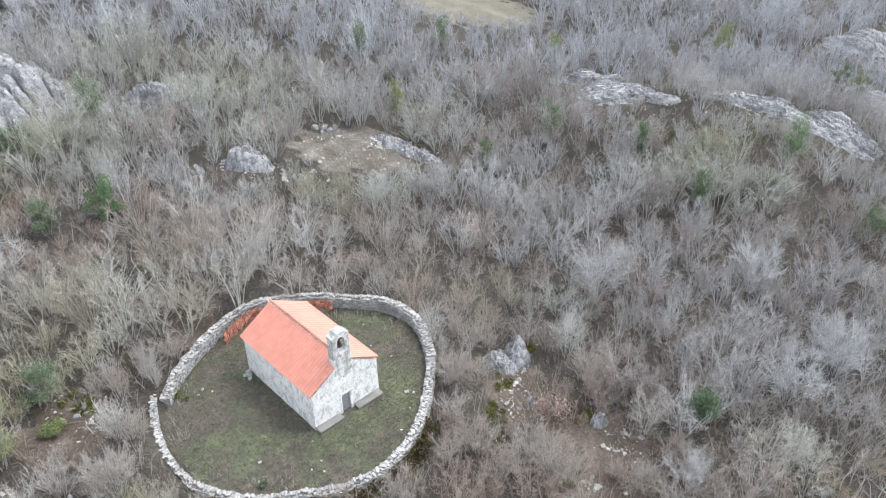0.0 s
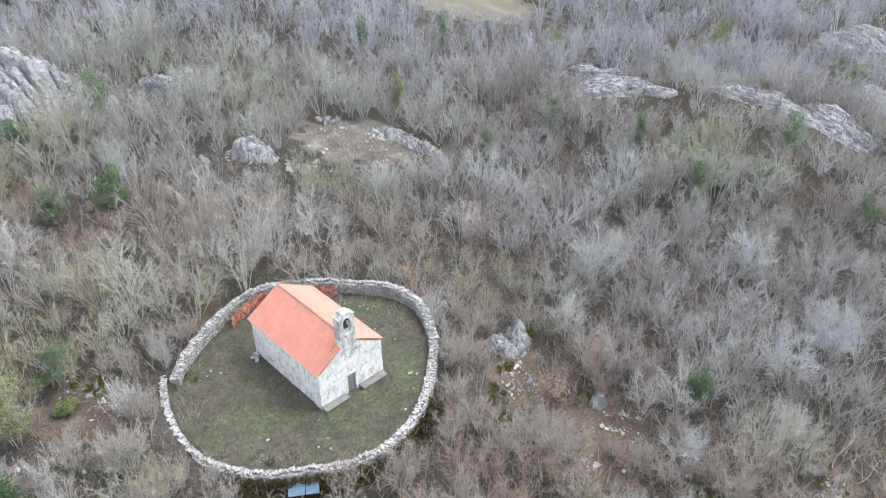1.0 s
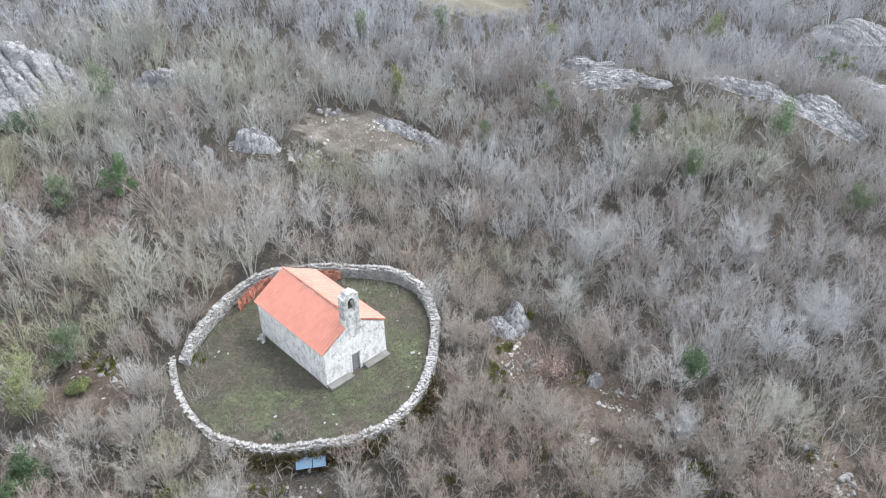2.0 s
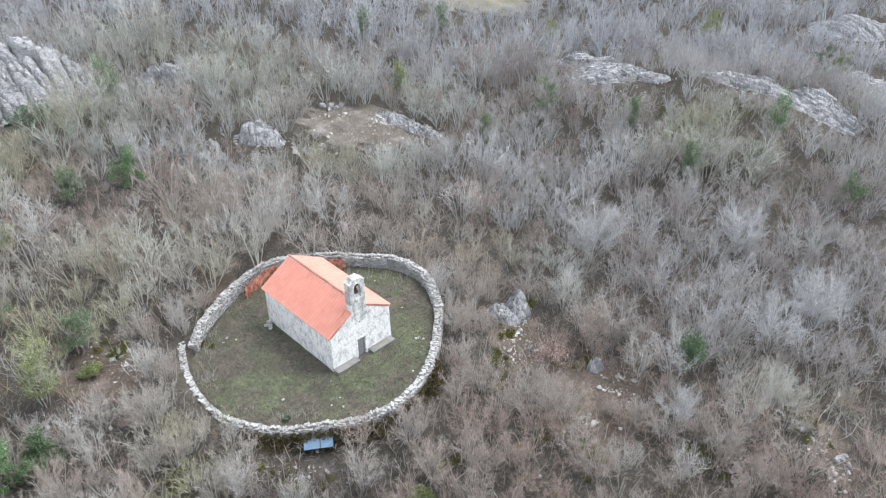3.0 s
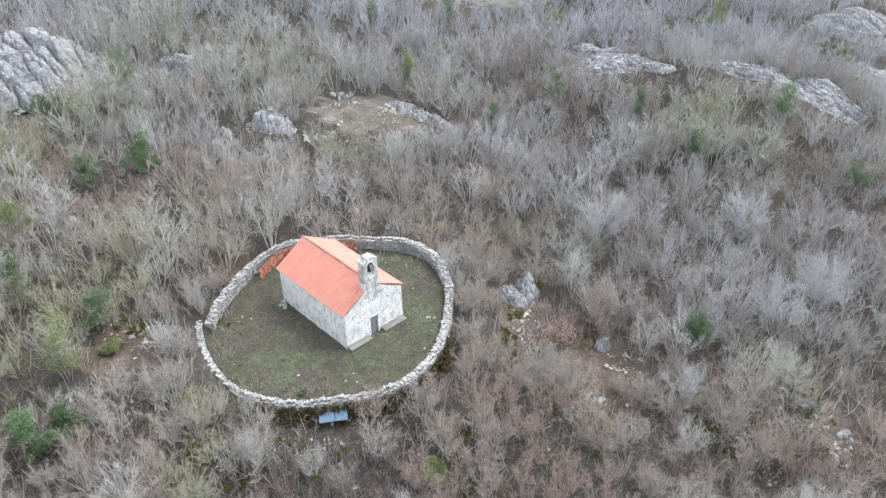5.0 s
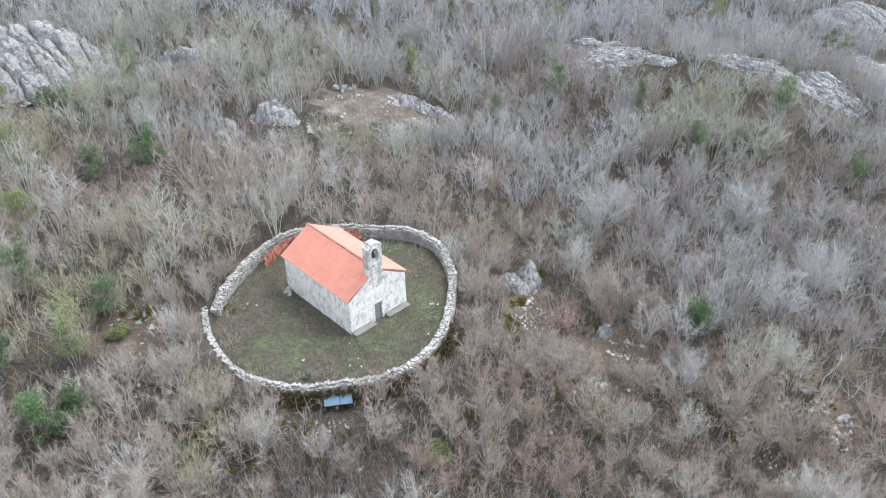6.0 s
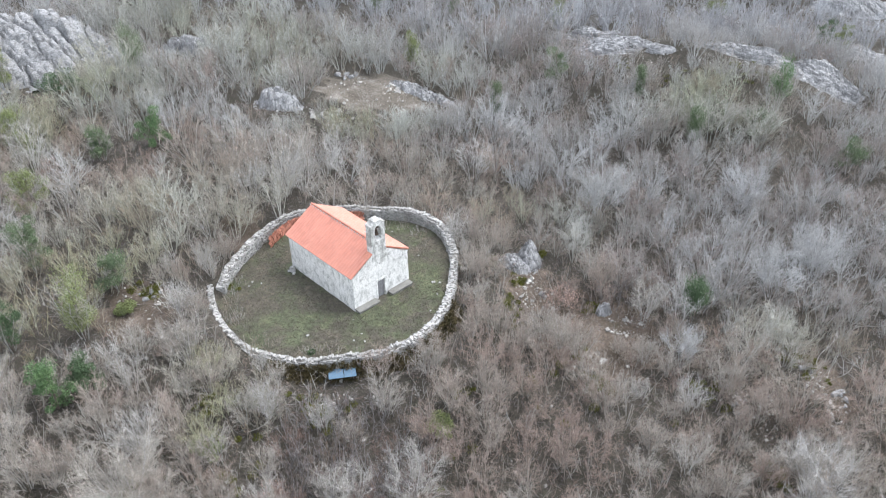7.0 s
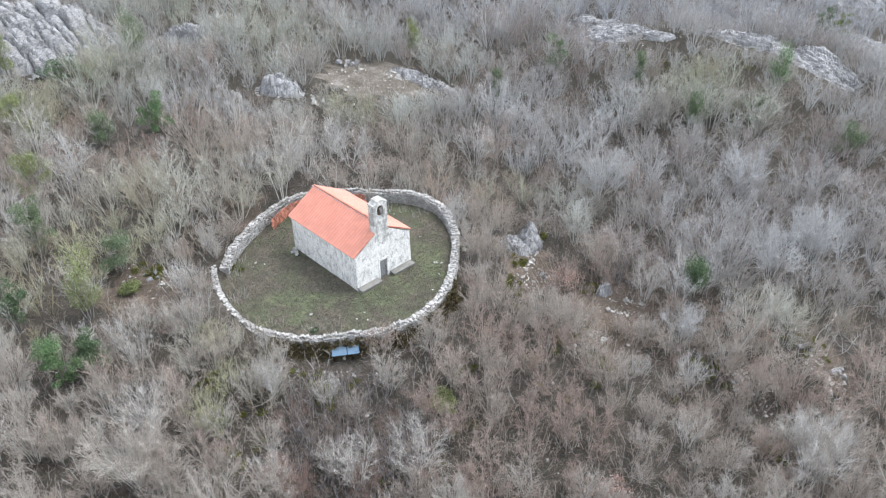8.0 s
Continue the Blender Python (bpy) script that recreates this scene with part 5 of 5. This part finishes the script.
GREENS = [
    ("ivy_tree", 38.6, -43.0, 5.4, 1.4, "column", M_LEAF_YELLOW, "bare tree wrapped in yellow-green ivy below the crag"),
    ("ivy_tree", 3.5, -25.5, 5.0, 1.6, "bush", M_LEAF_IVY, "tree half hidden by dull green ivy"),
    ("ivy_tree", -5.4, -23.8, 4.0, 1.5, "bush", M_LEAF_DARK, "dark ivy-grown tree at the foot of the slope"),
    ("ivy_clump", 12.0, -29.0, 4.4, 1.8, "bush", M_LEAF_YELLOW, "yellowish ivy spread over bare scrub"),
    ("ivy_clump", -1.2, -17.2, 0.7, 0.9, "bush", M_LEAF_YELLOW, "low yellow-green ivy beside the path"),
    ("ivy_clump", -10.5, 6.5, 1.2, 1.2, "bush", M_LEAF_YELLOW, "low olive-green shrub in brown brush"),
    ("ivy_clump", -13.5, -8.5, 0.8, 1.1, "bush", M_LEAF_YELLOW, "low olive-green growth among pale shrubs"),
    ("ivy_clump", 39.0, 13.6, 4.6, 1.1, "column", M_LEAF_IVY, "ivy up a thin trunk"),
    ("evergreen_shrub", 24.6, -21.8, 4.3, 1.7, "bush", M_LEAF_GREEN, "dense dark green evergreen shrub among bare scrub"),
    ("ivy_clump", 21.7, -26.2, 3.6, 1.5, "bush", M_LEAF_IVY, "dull green ivy over low scrub"),
    ("ivy_tree", -4.0, -19.2, 5.6, 1.6, "column", M_LEAF_YELLOW, "bare tree wrapped in yellowish green ivy"),
    ("ivy_clump", 1.6, -18.4, 3.2, 1.5, "bush", M_LEAF_IVY, "ivy-grown shrub beside the path"),
    ("evergreen_shrub", -11.0, -18.5, 3.9, 1.5, "bush", M_LEAF_GREEN, "rounded dark green evergreen shrub"),
    ("evergreen_shrub", -9.4, -17.1, 3.2, 1.2, "bush", M_LEAF_DARK, "smaller dark green evergreen shrub"),
    ("ivy_tree", 45.6, 21.4, 5.4, 1.8, "bush", M_LEAF_IVY, "ivy-grown tree with bluish green leaves"),
    ("ivy_tree", 41.5, 30.9, 5.2, 0.8, "column", M_LEAF_IVY, "slender trunk wrapped in ivy"),
    ("ivy_tree", 40.5, 47.5, 6.8, 1.7, "column", M_LEAF_GREEN, "trunk wrapped in dark green ivy"),
    ("ivy_tree", 33.0, 35.6, 5.2, 1.2, "column", M_LEAF_IVY, "bare tree with ivy up its limbs"),
    ("ivy_tree", 35.2, 43.6, 4.6, 2.6, "bush", M_LEAF_PALE, "wide bare tree with ivy through its crown"),
    ("ivy_tree", 36.2, 39.0, 4.8, 3.0, "bush", M_LEAF_PALE, "spreading tree half covered in grey-green ivy"),
    ("ivy_clump", 30.5, 52.6, 4.6, 1.8, "bush", M_LEAF_IVY, "ivy-grown scrub on the slope"),
    ("juniper", 3.4, 27.6, 5.0, 1.4, "column", M_LEAF_DARK, "dark green juniper rising from bare scrub"),
    ("ivy_clump", 71.0, 25.0, 5.4, 1.3, "column", M_LEAF_YELLOW, "yellow-green bush in distant scrub"),
    ("evergreen_shrub", 79.0, 51.5, 6.4, 2.2, "bush", M_LEAF_YELLOW, "yellow-green rounded bush on the far slope"),
    ("ivy_clump", 50.0, 3.5, 5.0, 1.2, "column", M_LEAF_YELLOW, "pale yellow-green ivy on a low tree"),
    ("juniper", 61.5, 61.5, 6.2, 1.7, "bush", M_LEAF_DARK, "dark juniper behind the limestone ledge"),
    ("evergreen_shrub", 64.0, 66.0, 5.4, 1.6, "bush", M_LEAF_YELLOW, "olive green bush beside distant rocks"),
    ("ivy_tree", 22.0, -34.5, 5.4, 2.2, "bush", M_LEAF_YELLOW, "ivy-grown tree with yellowish leaves"),
    ("evergreen_shrub", 37.5, -36.0, 1.9, 3.0, "bush", M_LEAF_DARK, "low dark green bushes at the foot of the crag"),
    ("ivy_tree", 41.0, -28.6, 7.0, 1.9, "column", M_LEAF_IVY, "bare tree with green ivy beside the crag"),
    ("ivy_clump", 66.0, -2.0, 5.4, 1.5, "column", M_LEAF_IVY, "ivy-covered trunk in distant scrub"),
    ("ivy_clump", 72.0, 9.0, 5.4, 1.5, "column", M_LEAF_IVY, "ivy-covered tree in distant scrub"),
    ("withered_shrub", 4.4, 16.9, 2.0, 1.7, "bush", M_LEAF_BROWN, "shrub with withered pinkish brown leaves"),
    ("withered_shrub", -17.5, -3.7, 1.8, 1.3, "bush", M_LEAF_BROWN, "shrub with withered reddish leaves"),
    ("withered_shrub", -17.0, 17.0, 1.6, 1.4, "bush", M_LEAF_BROWN, "low shrub with withered russet leaves"),
]
for k, (name, u, v, tall, radius, shape, material, label) in enumerate(GREENS):
    evergreen(name, u, v, tall, radius, shape, material, 900 + k, label, "shrub" if "shrub" in name or "clump" in name else "tree", 800 if material is M_LEAF_BROWN else 1500 if material is M_LEAF_PALE else 5600 if name in ("evergreen_shrub", "juniper") or v < -15 else 3600)


def cushions(name, areas, material, label, category, size):
    """Low cushions of small leaves on ground and stones: (u, v, ru, rv, how many)."""
    g = np.random.default_rng(61)
    c, s = [], []
    for u, v, ru, rv, count in areas:
        d, a = np.sqrt(g.uniform(0, 1, count)), g.uniform(0, 6.28, count)
        x, y = to_xy(u + ru * d * np.cos(a), v + rv * d * np.sin(a))
        r = g.uniform(0.18, 0.55, count)
        c.append(np.c_[x, y, height(x, y) + 0.1])
        s.append(np.c_[r, r, r * 0.35])
    c, s = np.concatenate(c), np.concatenate(s)
    v, f = leaves(c, s, len(c) * 130, size, g)
    return tagged(new(name, mesh_of(name, v, f, material)), label, category, kind="stuff")


cushions("moss", [(4.0, 12.5, 0.8, 0.8, 6), (4.2, 19.5, 0.9, 0.8, 8), (-4.9, 18.4, 1.0, 1.2, 8), (-4.2, 27.2, 1.0, 1.6, 9), (-0.7, 35.5, 1.4, 1.6, 12), (-12.8, 29.2, 1.4, 1.4, 9), (-7.1, 8.2, 0.8, 0.8, 4), (-9.8, -9.6, 1.4, 1.2, 9), (-17.0, -12.8, 1.2, 1.0, 7), (-16.1, -6.8, 1.0, 1.0, 7), (-10.6, -1.5, 1.2, 1.0, 7), (3.5, 12.6, 1.2, 0.8, 8), (8.0, 12.5, 1.6, 1.5, 10), (-3.0, 18.0, 3.0, 3.0, 8), (11.0, 16.0, 1.0, 1.0, 5), (1.5, 13.0, 2.0, 1.0, 4), (0.5, -16.5, 1.6, 1.6, 10), (-2.5, 36.0, 2.0, 1.5, 7), (-6.5, 25.0, 3.0, 3.0, 6), (-9.2, -3.0, 1.0, 3.5, 14), (-13, -7, 3, 3, 6), (-7, 15, 3, 4, 6), (47, 33, 3, 5, 10), (47, 47, 4, 4, 10), (40, -34, 2, 6, 10), (-14, 6, 4, 5, 6), (2.0, -18.5, 3, 3, 8), (7.0, 7.6, 0.7, 0.6, 4), (3.2, -10.4, 0.5, 0.8, 5)], M_MOSS, "olive moss and low ivy over stones and soil", "moss", 0.07)
_, s_line, s_tang, s_norm, s_crest = WALLS[1]
pick = rng.integers(38, 92, 620)
out_side = np.where(np.einsum("ij,ij->i", s_norm, s_line - YARD_CENTRE) > 0, 1.0, -1.0)
off = 0.42 + rng.uniform(0, 0.9, len(pick)) ** 2
bx, by = (s_line[pick] + s_norm[pick] * (out_side[pick] * off)[:, None]).T
bz = height(bx, by) + rng.uniform(0.0, 1.0, len(pick)) * np.clip(s_crest[pick] - 0.15 - height(bx, by), 0.1, 2) * np.clip(1.3 - off, 0.15, 1)
br = rng.uniform(0.14, 0.32, len(pick))
tagged(new("bramble", mesh_of("bramble", *leaves(np.c_[bx, by, bz], np.c_[br, br, br * 0.8], 24000, 0.07, np.random.default_rng(8)), M_BRAMBLE)), "brown and olive bramble clinging to the wall's outer face", "bramble", kind="stuff")
wa = np.concatenate([rng.uniform(2.3, 3.3, 34), rng.uniform(-0.2, 0.9, 26), rng.uniform(3.3, 4.2, 16)])
wr = np.interp(wa, RING_ANGLE, RING_RADIUS, period=2 * math.pi) * rng.uniform(0.8, 0.95, len(wa))
forest("weeds", LOW, *to_uv(YARD_CENTRE[0] + wr * np.cos(wa), YARD_CENTRE[1] + wr * np.sin(wa)), rng.uniform(0.4, 0.9, len(wa)), rng.uniform(0.1, 0.6, len(wa)), M_TWIG, "dry brown weeds along the inside of the ring wall")
dark_clump = thing("weed_clump", pose(-5.3, -1.5, ground_z(-5.3, -1.5)), "small dark green weed clump beside the wall", "plant")
g = np.random.default_rng(5)
place_part("foliage", mesh_of("foliage", *leaves(np.array([[0, 0, 0.12], [0.2, 0.1, 0.1]]), np.array([[0.3, 0.3, 0.16], [0.25, 0.2, 0.14]]), 260, 0.06, g), M_LEAF_DARK), dark_clump)

# grass blades over the yard
count = 42000
ga, gr = rng.uniform(0, 6.28, count), np.sqrt(rng.uniform(0, 1, count))
gr = gr * np.interp(ga, RING_ANGLE % 6.2832, RING_RADIUS, period=2 * math.pi) * 0.97
gx, gy = YARD_CENTRE[0] + gr * np.cos(ga), YARD_CENTRE[1] + gr * np.sin(ga)
out = ~((gx > -0.1) & (gx < 5.7) & (gy > -0.7) & (gy < 8.6))
gx, gy = gx[out], gy[out]
base = np.c_[gx, gy, height(gx, gy)]
tip = base + np.c_[rng.normal(0, 0.09, len(gx)), rng.normal(0, 0.09, len(gx)), rng.uniform(0.05, 0.17, len(gx))]
tagged(new("grass", mesh_of("grass", *slivers(base, tip, np.full(len(gx), 0.018), np.random.default_rng(3)), M_GRASS)), "short tufted winter grass, green and straw-coloured", "grass", kind="stuff")


# ---- stacks of spare roof tiles along the north wall ----
TILE_STACK = block_mesh("tile", 3, 0.38, 0.24, 0.045, M_TILE_OLD)


def tile_stack(x, y, yaw, columns, rows, label):
    s = thing("roof_tile_stack", pose(x, y, ground_z(x, y), 0, 0, yaw), label, "roof tiles", "stacks of spare roof tiles")
    r = random.Random(int(x * 100))
    for c in range(columns):
        for k in range(rows):
            t = place_part("tile", TILE_STACK, s)
            t.matrix_basis = pose((c - (columns - 1) / 2) * 0.145 + r.uniform(-0.03, 0.03), r.uniform(-0.07, 0.07), 0.17 + k * 0.24, 90 + r.uniform(-10, 10), (58 if k % 2 else 122) + r.uniform(-10, 10), r.uniform(-10, 10))


for x, y, yaw in ((0.7, 12.35, 25), (1.65, 12.75, 20), (2.6, 13.05, 12), (3.55, 13.1, 0), (7.6, 10.75, -40), (8.3, 10.1, -42)):
    tile_stack(x, y, yaw, 7, 4, "old red clay roof tiles stacked on edge against the stone wall")

# ---- pieces: coping stones of the ring wall ----
COPING = [block_mesh("coping_stone", k, *dims, M_COPING) for k, dims in enumerate([(0.2, 0.42, 0.15), (0.17, 0.27, 0.14), (0.24, 0.3, 0.16), (0.16, 0.46, 0.15), (0.2, 0.25, 0.17), (0.22, 0.36, 0.14)])]
for wall, line, tang, norm, crest in WALLS:
    run = np.r_[0, np.cumsum(np.hypot(*np.diff(line, axis=0).T))]
    s = 0.1
    while s < run[-1]:
        x, y, z = np.interp(s, run, line[:, 0]), np.interp(s, run, line[:, 1]), np.interp(s, run, crest)
        k = min(int(np.searchsorted(run, s)), len(line) - 1)
        ob = place_part("coping_stone", COPING[int(rng.integers(0, 6))], wall)
        aside = float(rng.uniform(-0.13, 0.13))
        ob.matrix_basis = pose(x + norm[k, 0] * aside, y + norm[k, 1] * aside, z - 0.07 + rng.uniform(-0.05, 0.05), rng.uniform(-10, 10), rng.uniform(-12, 12), math.degrees(math.atan2(tang[k, 1], tang[k, 0])) + rng.uniform(-14, 14)) @ Matrix.Diagonal((float(rng.uniform(0.55, 0.9)), float(rng.uniform(0.65, 1.0)), float(rng.uniform(0.55, 0.85)), 1))
        s += float(rng.uniform(0.13, 0.19))

# ---- pieces: roof tiles ----
COURSES, COLUMNS = 9, 30
SLOPE = math.hypot(RIDGE_X - ROOF_W, RIDGE - EAVE)
GAUGE, PITCH = SLOPE / COURSES, (ROOF_N - ROOF_S) / COLUMNS


def tile_arrays():
    """One interlocking tile: x across, y up the slope, with a roll on one side and a thick lower edge."""
    prof = [(-0.5, 0.006), (-0.25, 0.0), (0.05, 0.004), (0.22, 0.018), (0.38, 0.019), (0.5, 0.007)]
    w, l = PITCH * 1.0, GAUGE * 1.08
    v = [(px * w, 0, pz + 0.03) for px, pz in prof] + [(px * w, l, pz) for px, pz in prof] + [(px * w, 0.004, pz - 0.005) for px, pz in prof]
    n = len(prof)
    f = []
    for i in range(n - 1):
        f += [(i, i + 1, n + i + 1), (i, n + i + 1, n + i), (2 * n + i, 2 * n + i + 1, i + 1), (2 * n + i, i + 1, i)]
    return np.array(v), np.array(f)


tv, tf = tile_arrays()
tile_mesh = mesh_of("roof_tile", tv, tf, M_TILE)
pitch_angle = math.degrees(math.atan2(RIDGE - EAVE, RIDGE_X - ROOF_W))
for c in range(COURSES):
    for k in range(COLUMNS):
        if c >= 5 and k >= COLUMNS - 2:
            continue
        ob = place_part("roof_tile", tile_mesh, roof)
        d = c * GAUGE
        ob.matrix_basis = pose(ROOF_W + d * math.cos(radians(pitch_angle)), ROOF_N - (k + 0.5) * PITCH, EAVE + d * math.sin(radians(pitch_angle)), 0, 0, -90) @ pose(0, 0, 0, pitch_angle + 0.2 * math.sin(7 * k + 3 * c), 0, 0.5 * math.sin(5 * k + c))
vs, fs = [], []
east_angle = math.degrees(math.atan2(RIDGE - EAVE, ROOF_E - RIDGE_X))
for c in range(COURSES):
    for k in range(COLUMNS):
        if c >= 7 and k < 2:
            continue
        d = c * math.hypot(ROOF_E - RIDGE_X, RIDGE - EAVE) / COURSES
        m = pose(ROOF_E - d * math.cos(radians(east_angle)), ROOF_S + (k + 0.5) * PITCH, EAVE + d * math.sin(radians(east_angle)), 0, 0, 90) @ pose(0, 0, 0, east_angle, 0, 0)
        a = np.array(m)
        fs.append(tf + len(vs) * len(tv))
        vs.append(tv @ a[:3, :3].T + a[:3, 3])
tagged(place_part("tile_field", mesh_of("tile_field", np.concatenate(vs), np.concatenate(fs), M_TILE_JOINED), roof), kind="stuff")

# ridge tiles, half round, overlapping, bedded in mortar
bm = bmesh.new()
for i, (y, r) in enumerate(((0.0, 0.105), (0.4, 0.09))):
    for a in np.linspace(-0.15, math.pi + 0.15, 8):
        bm.verts.new((r * math.cos(a), y, r * 0.8 * math.sin(a)))
bm.verts.ensure_lookup_table()
for i in range(7):
    bm.faces.new((bm.verts[i], bm.verts[i + 1], bm.verts[i + 9], bm.verts[i + 8]))
bmesh.ops.solidify(bm, geom=bm.faces[:], thickness=0.018)
bmesh.ops.recalc_face_normals(bm, faces=bm.faces)
ridge_mesh = bpy.data.meshes.new("ridge_tile")
bm.to_mesh(ridge_mesh)
bm.free()
ridge_mesh.materials.append(M_TILE)
y = 0.66
while y < ROOF_N - 0.3:
    ob = place_part("ridge_tile", ridge_mesh, roof)
    ob.matrix_basis = pose(RIDGE_X, y, RIDGE - 0.005, 1.5, 0, 0)
    y += 0.365
    mort = place_part("mortar", YARD_STONE[0], roof, "pale mortar bedding")
    mort.matrix_basis = pose(RIDGE_X - 0.13, y - 0.02, RIDGE - 0.045, 0, -30, 90) @ Matrix.Diagonal((0.5, 0.4, 0.35, 1))
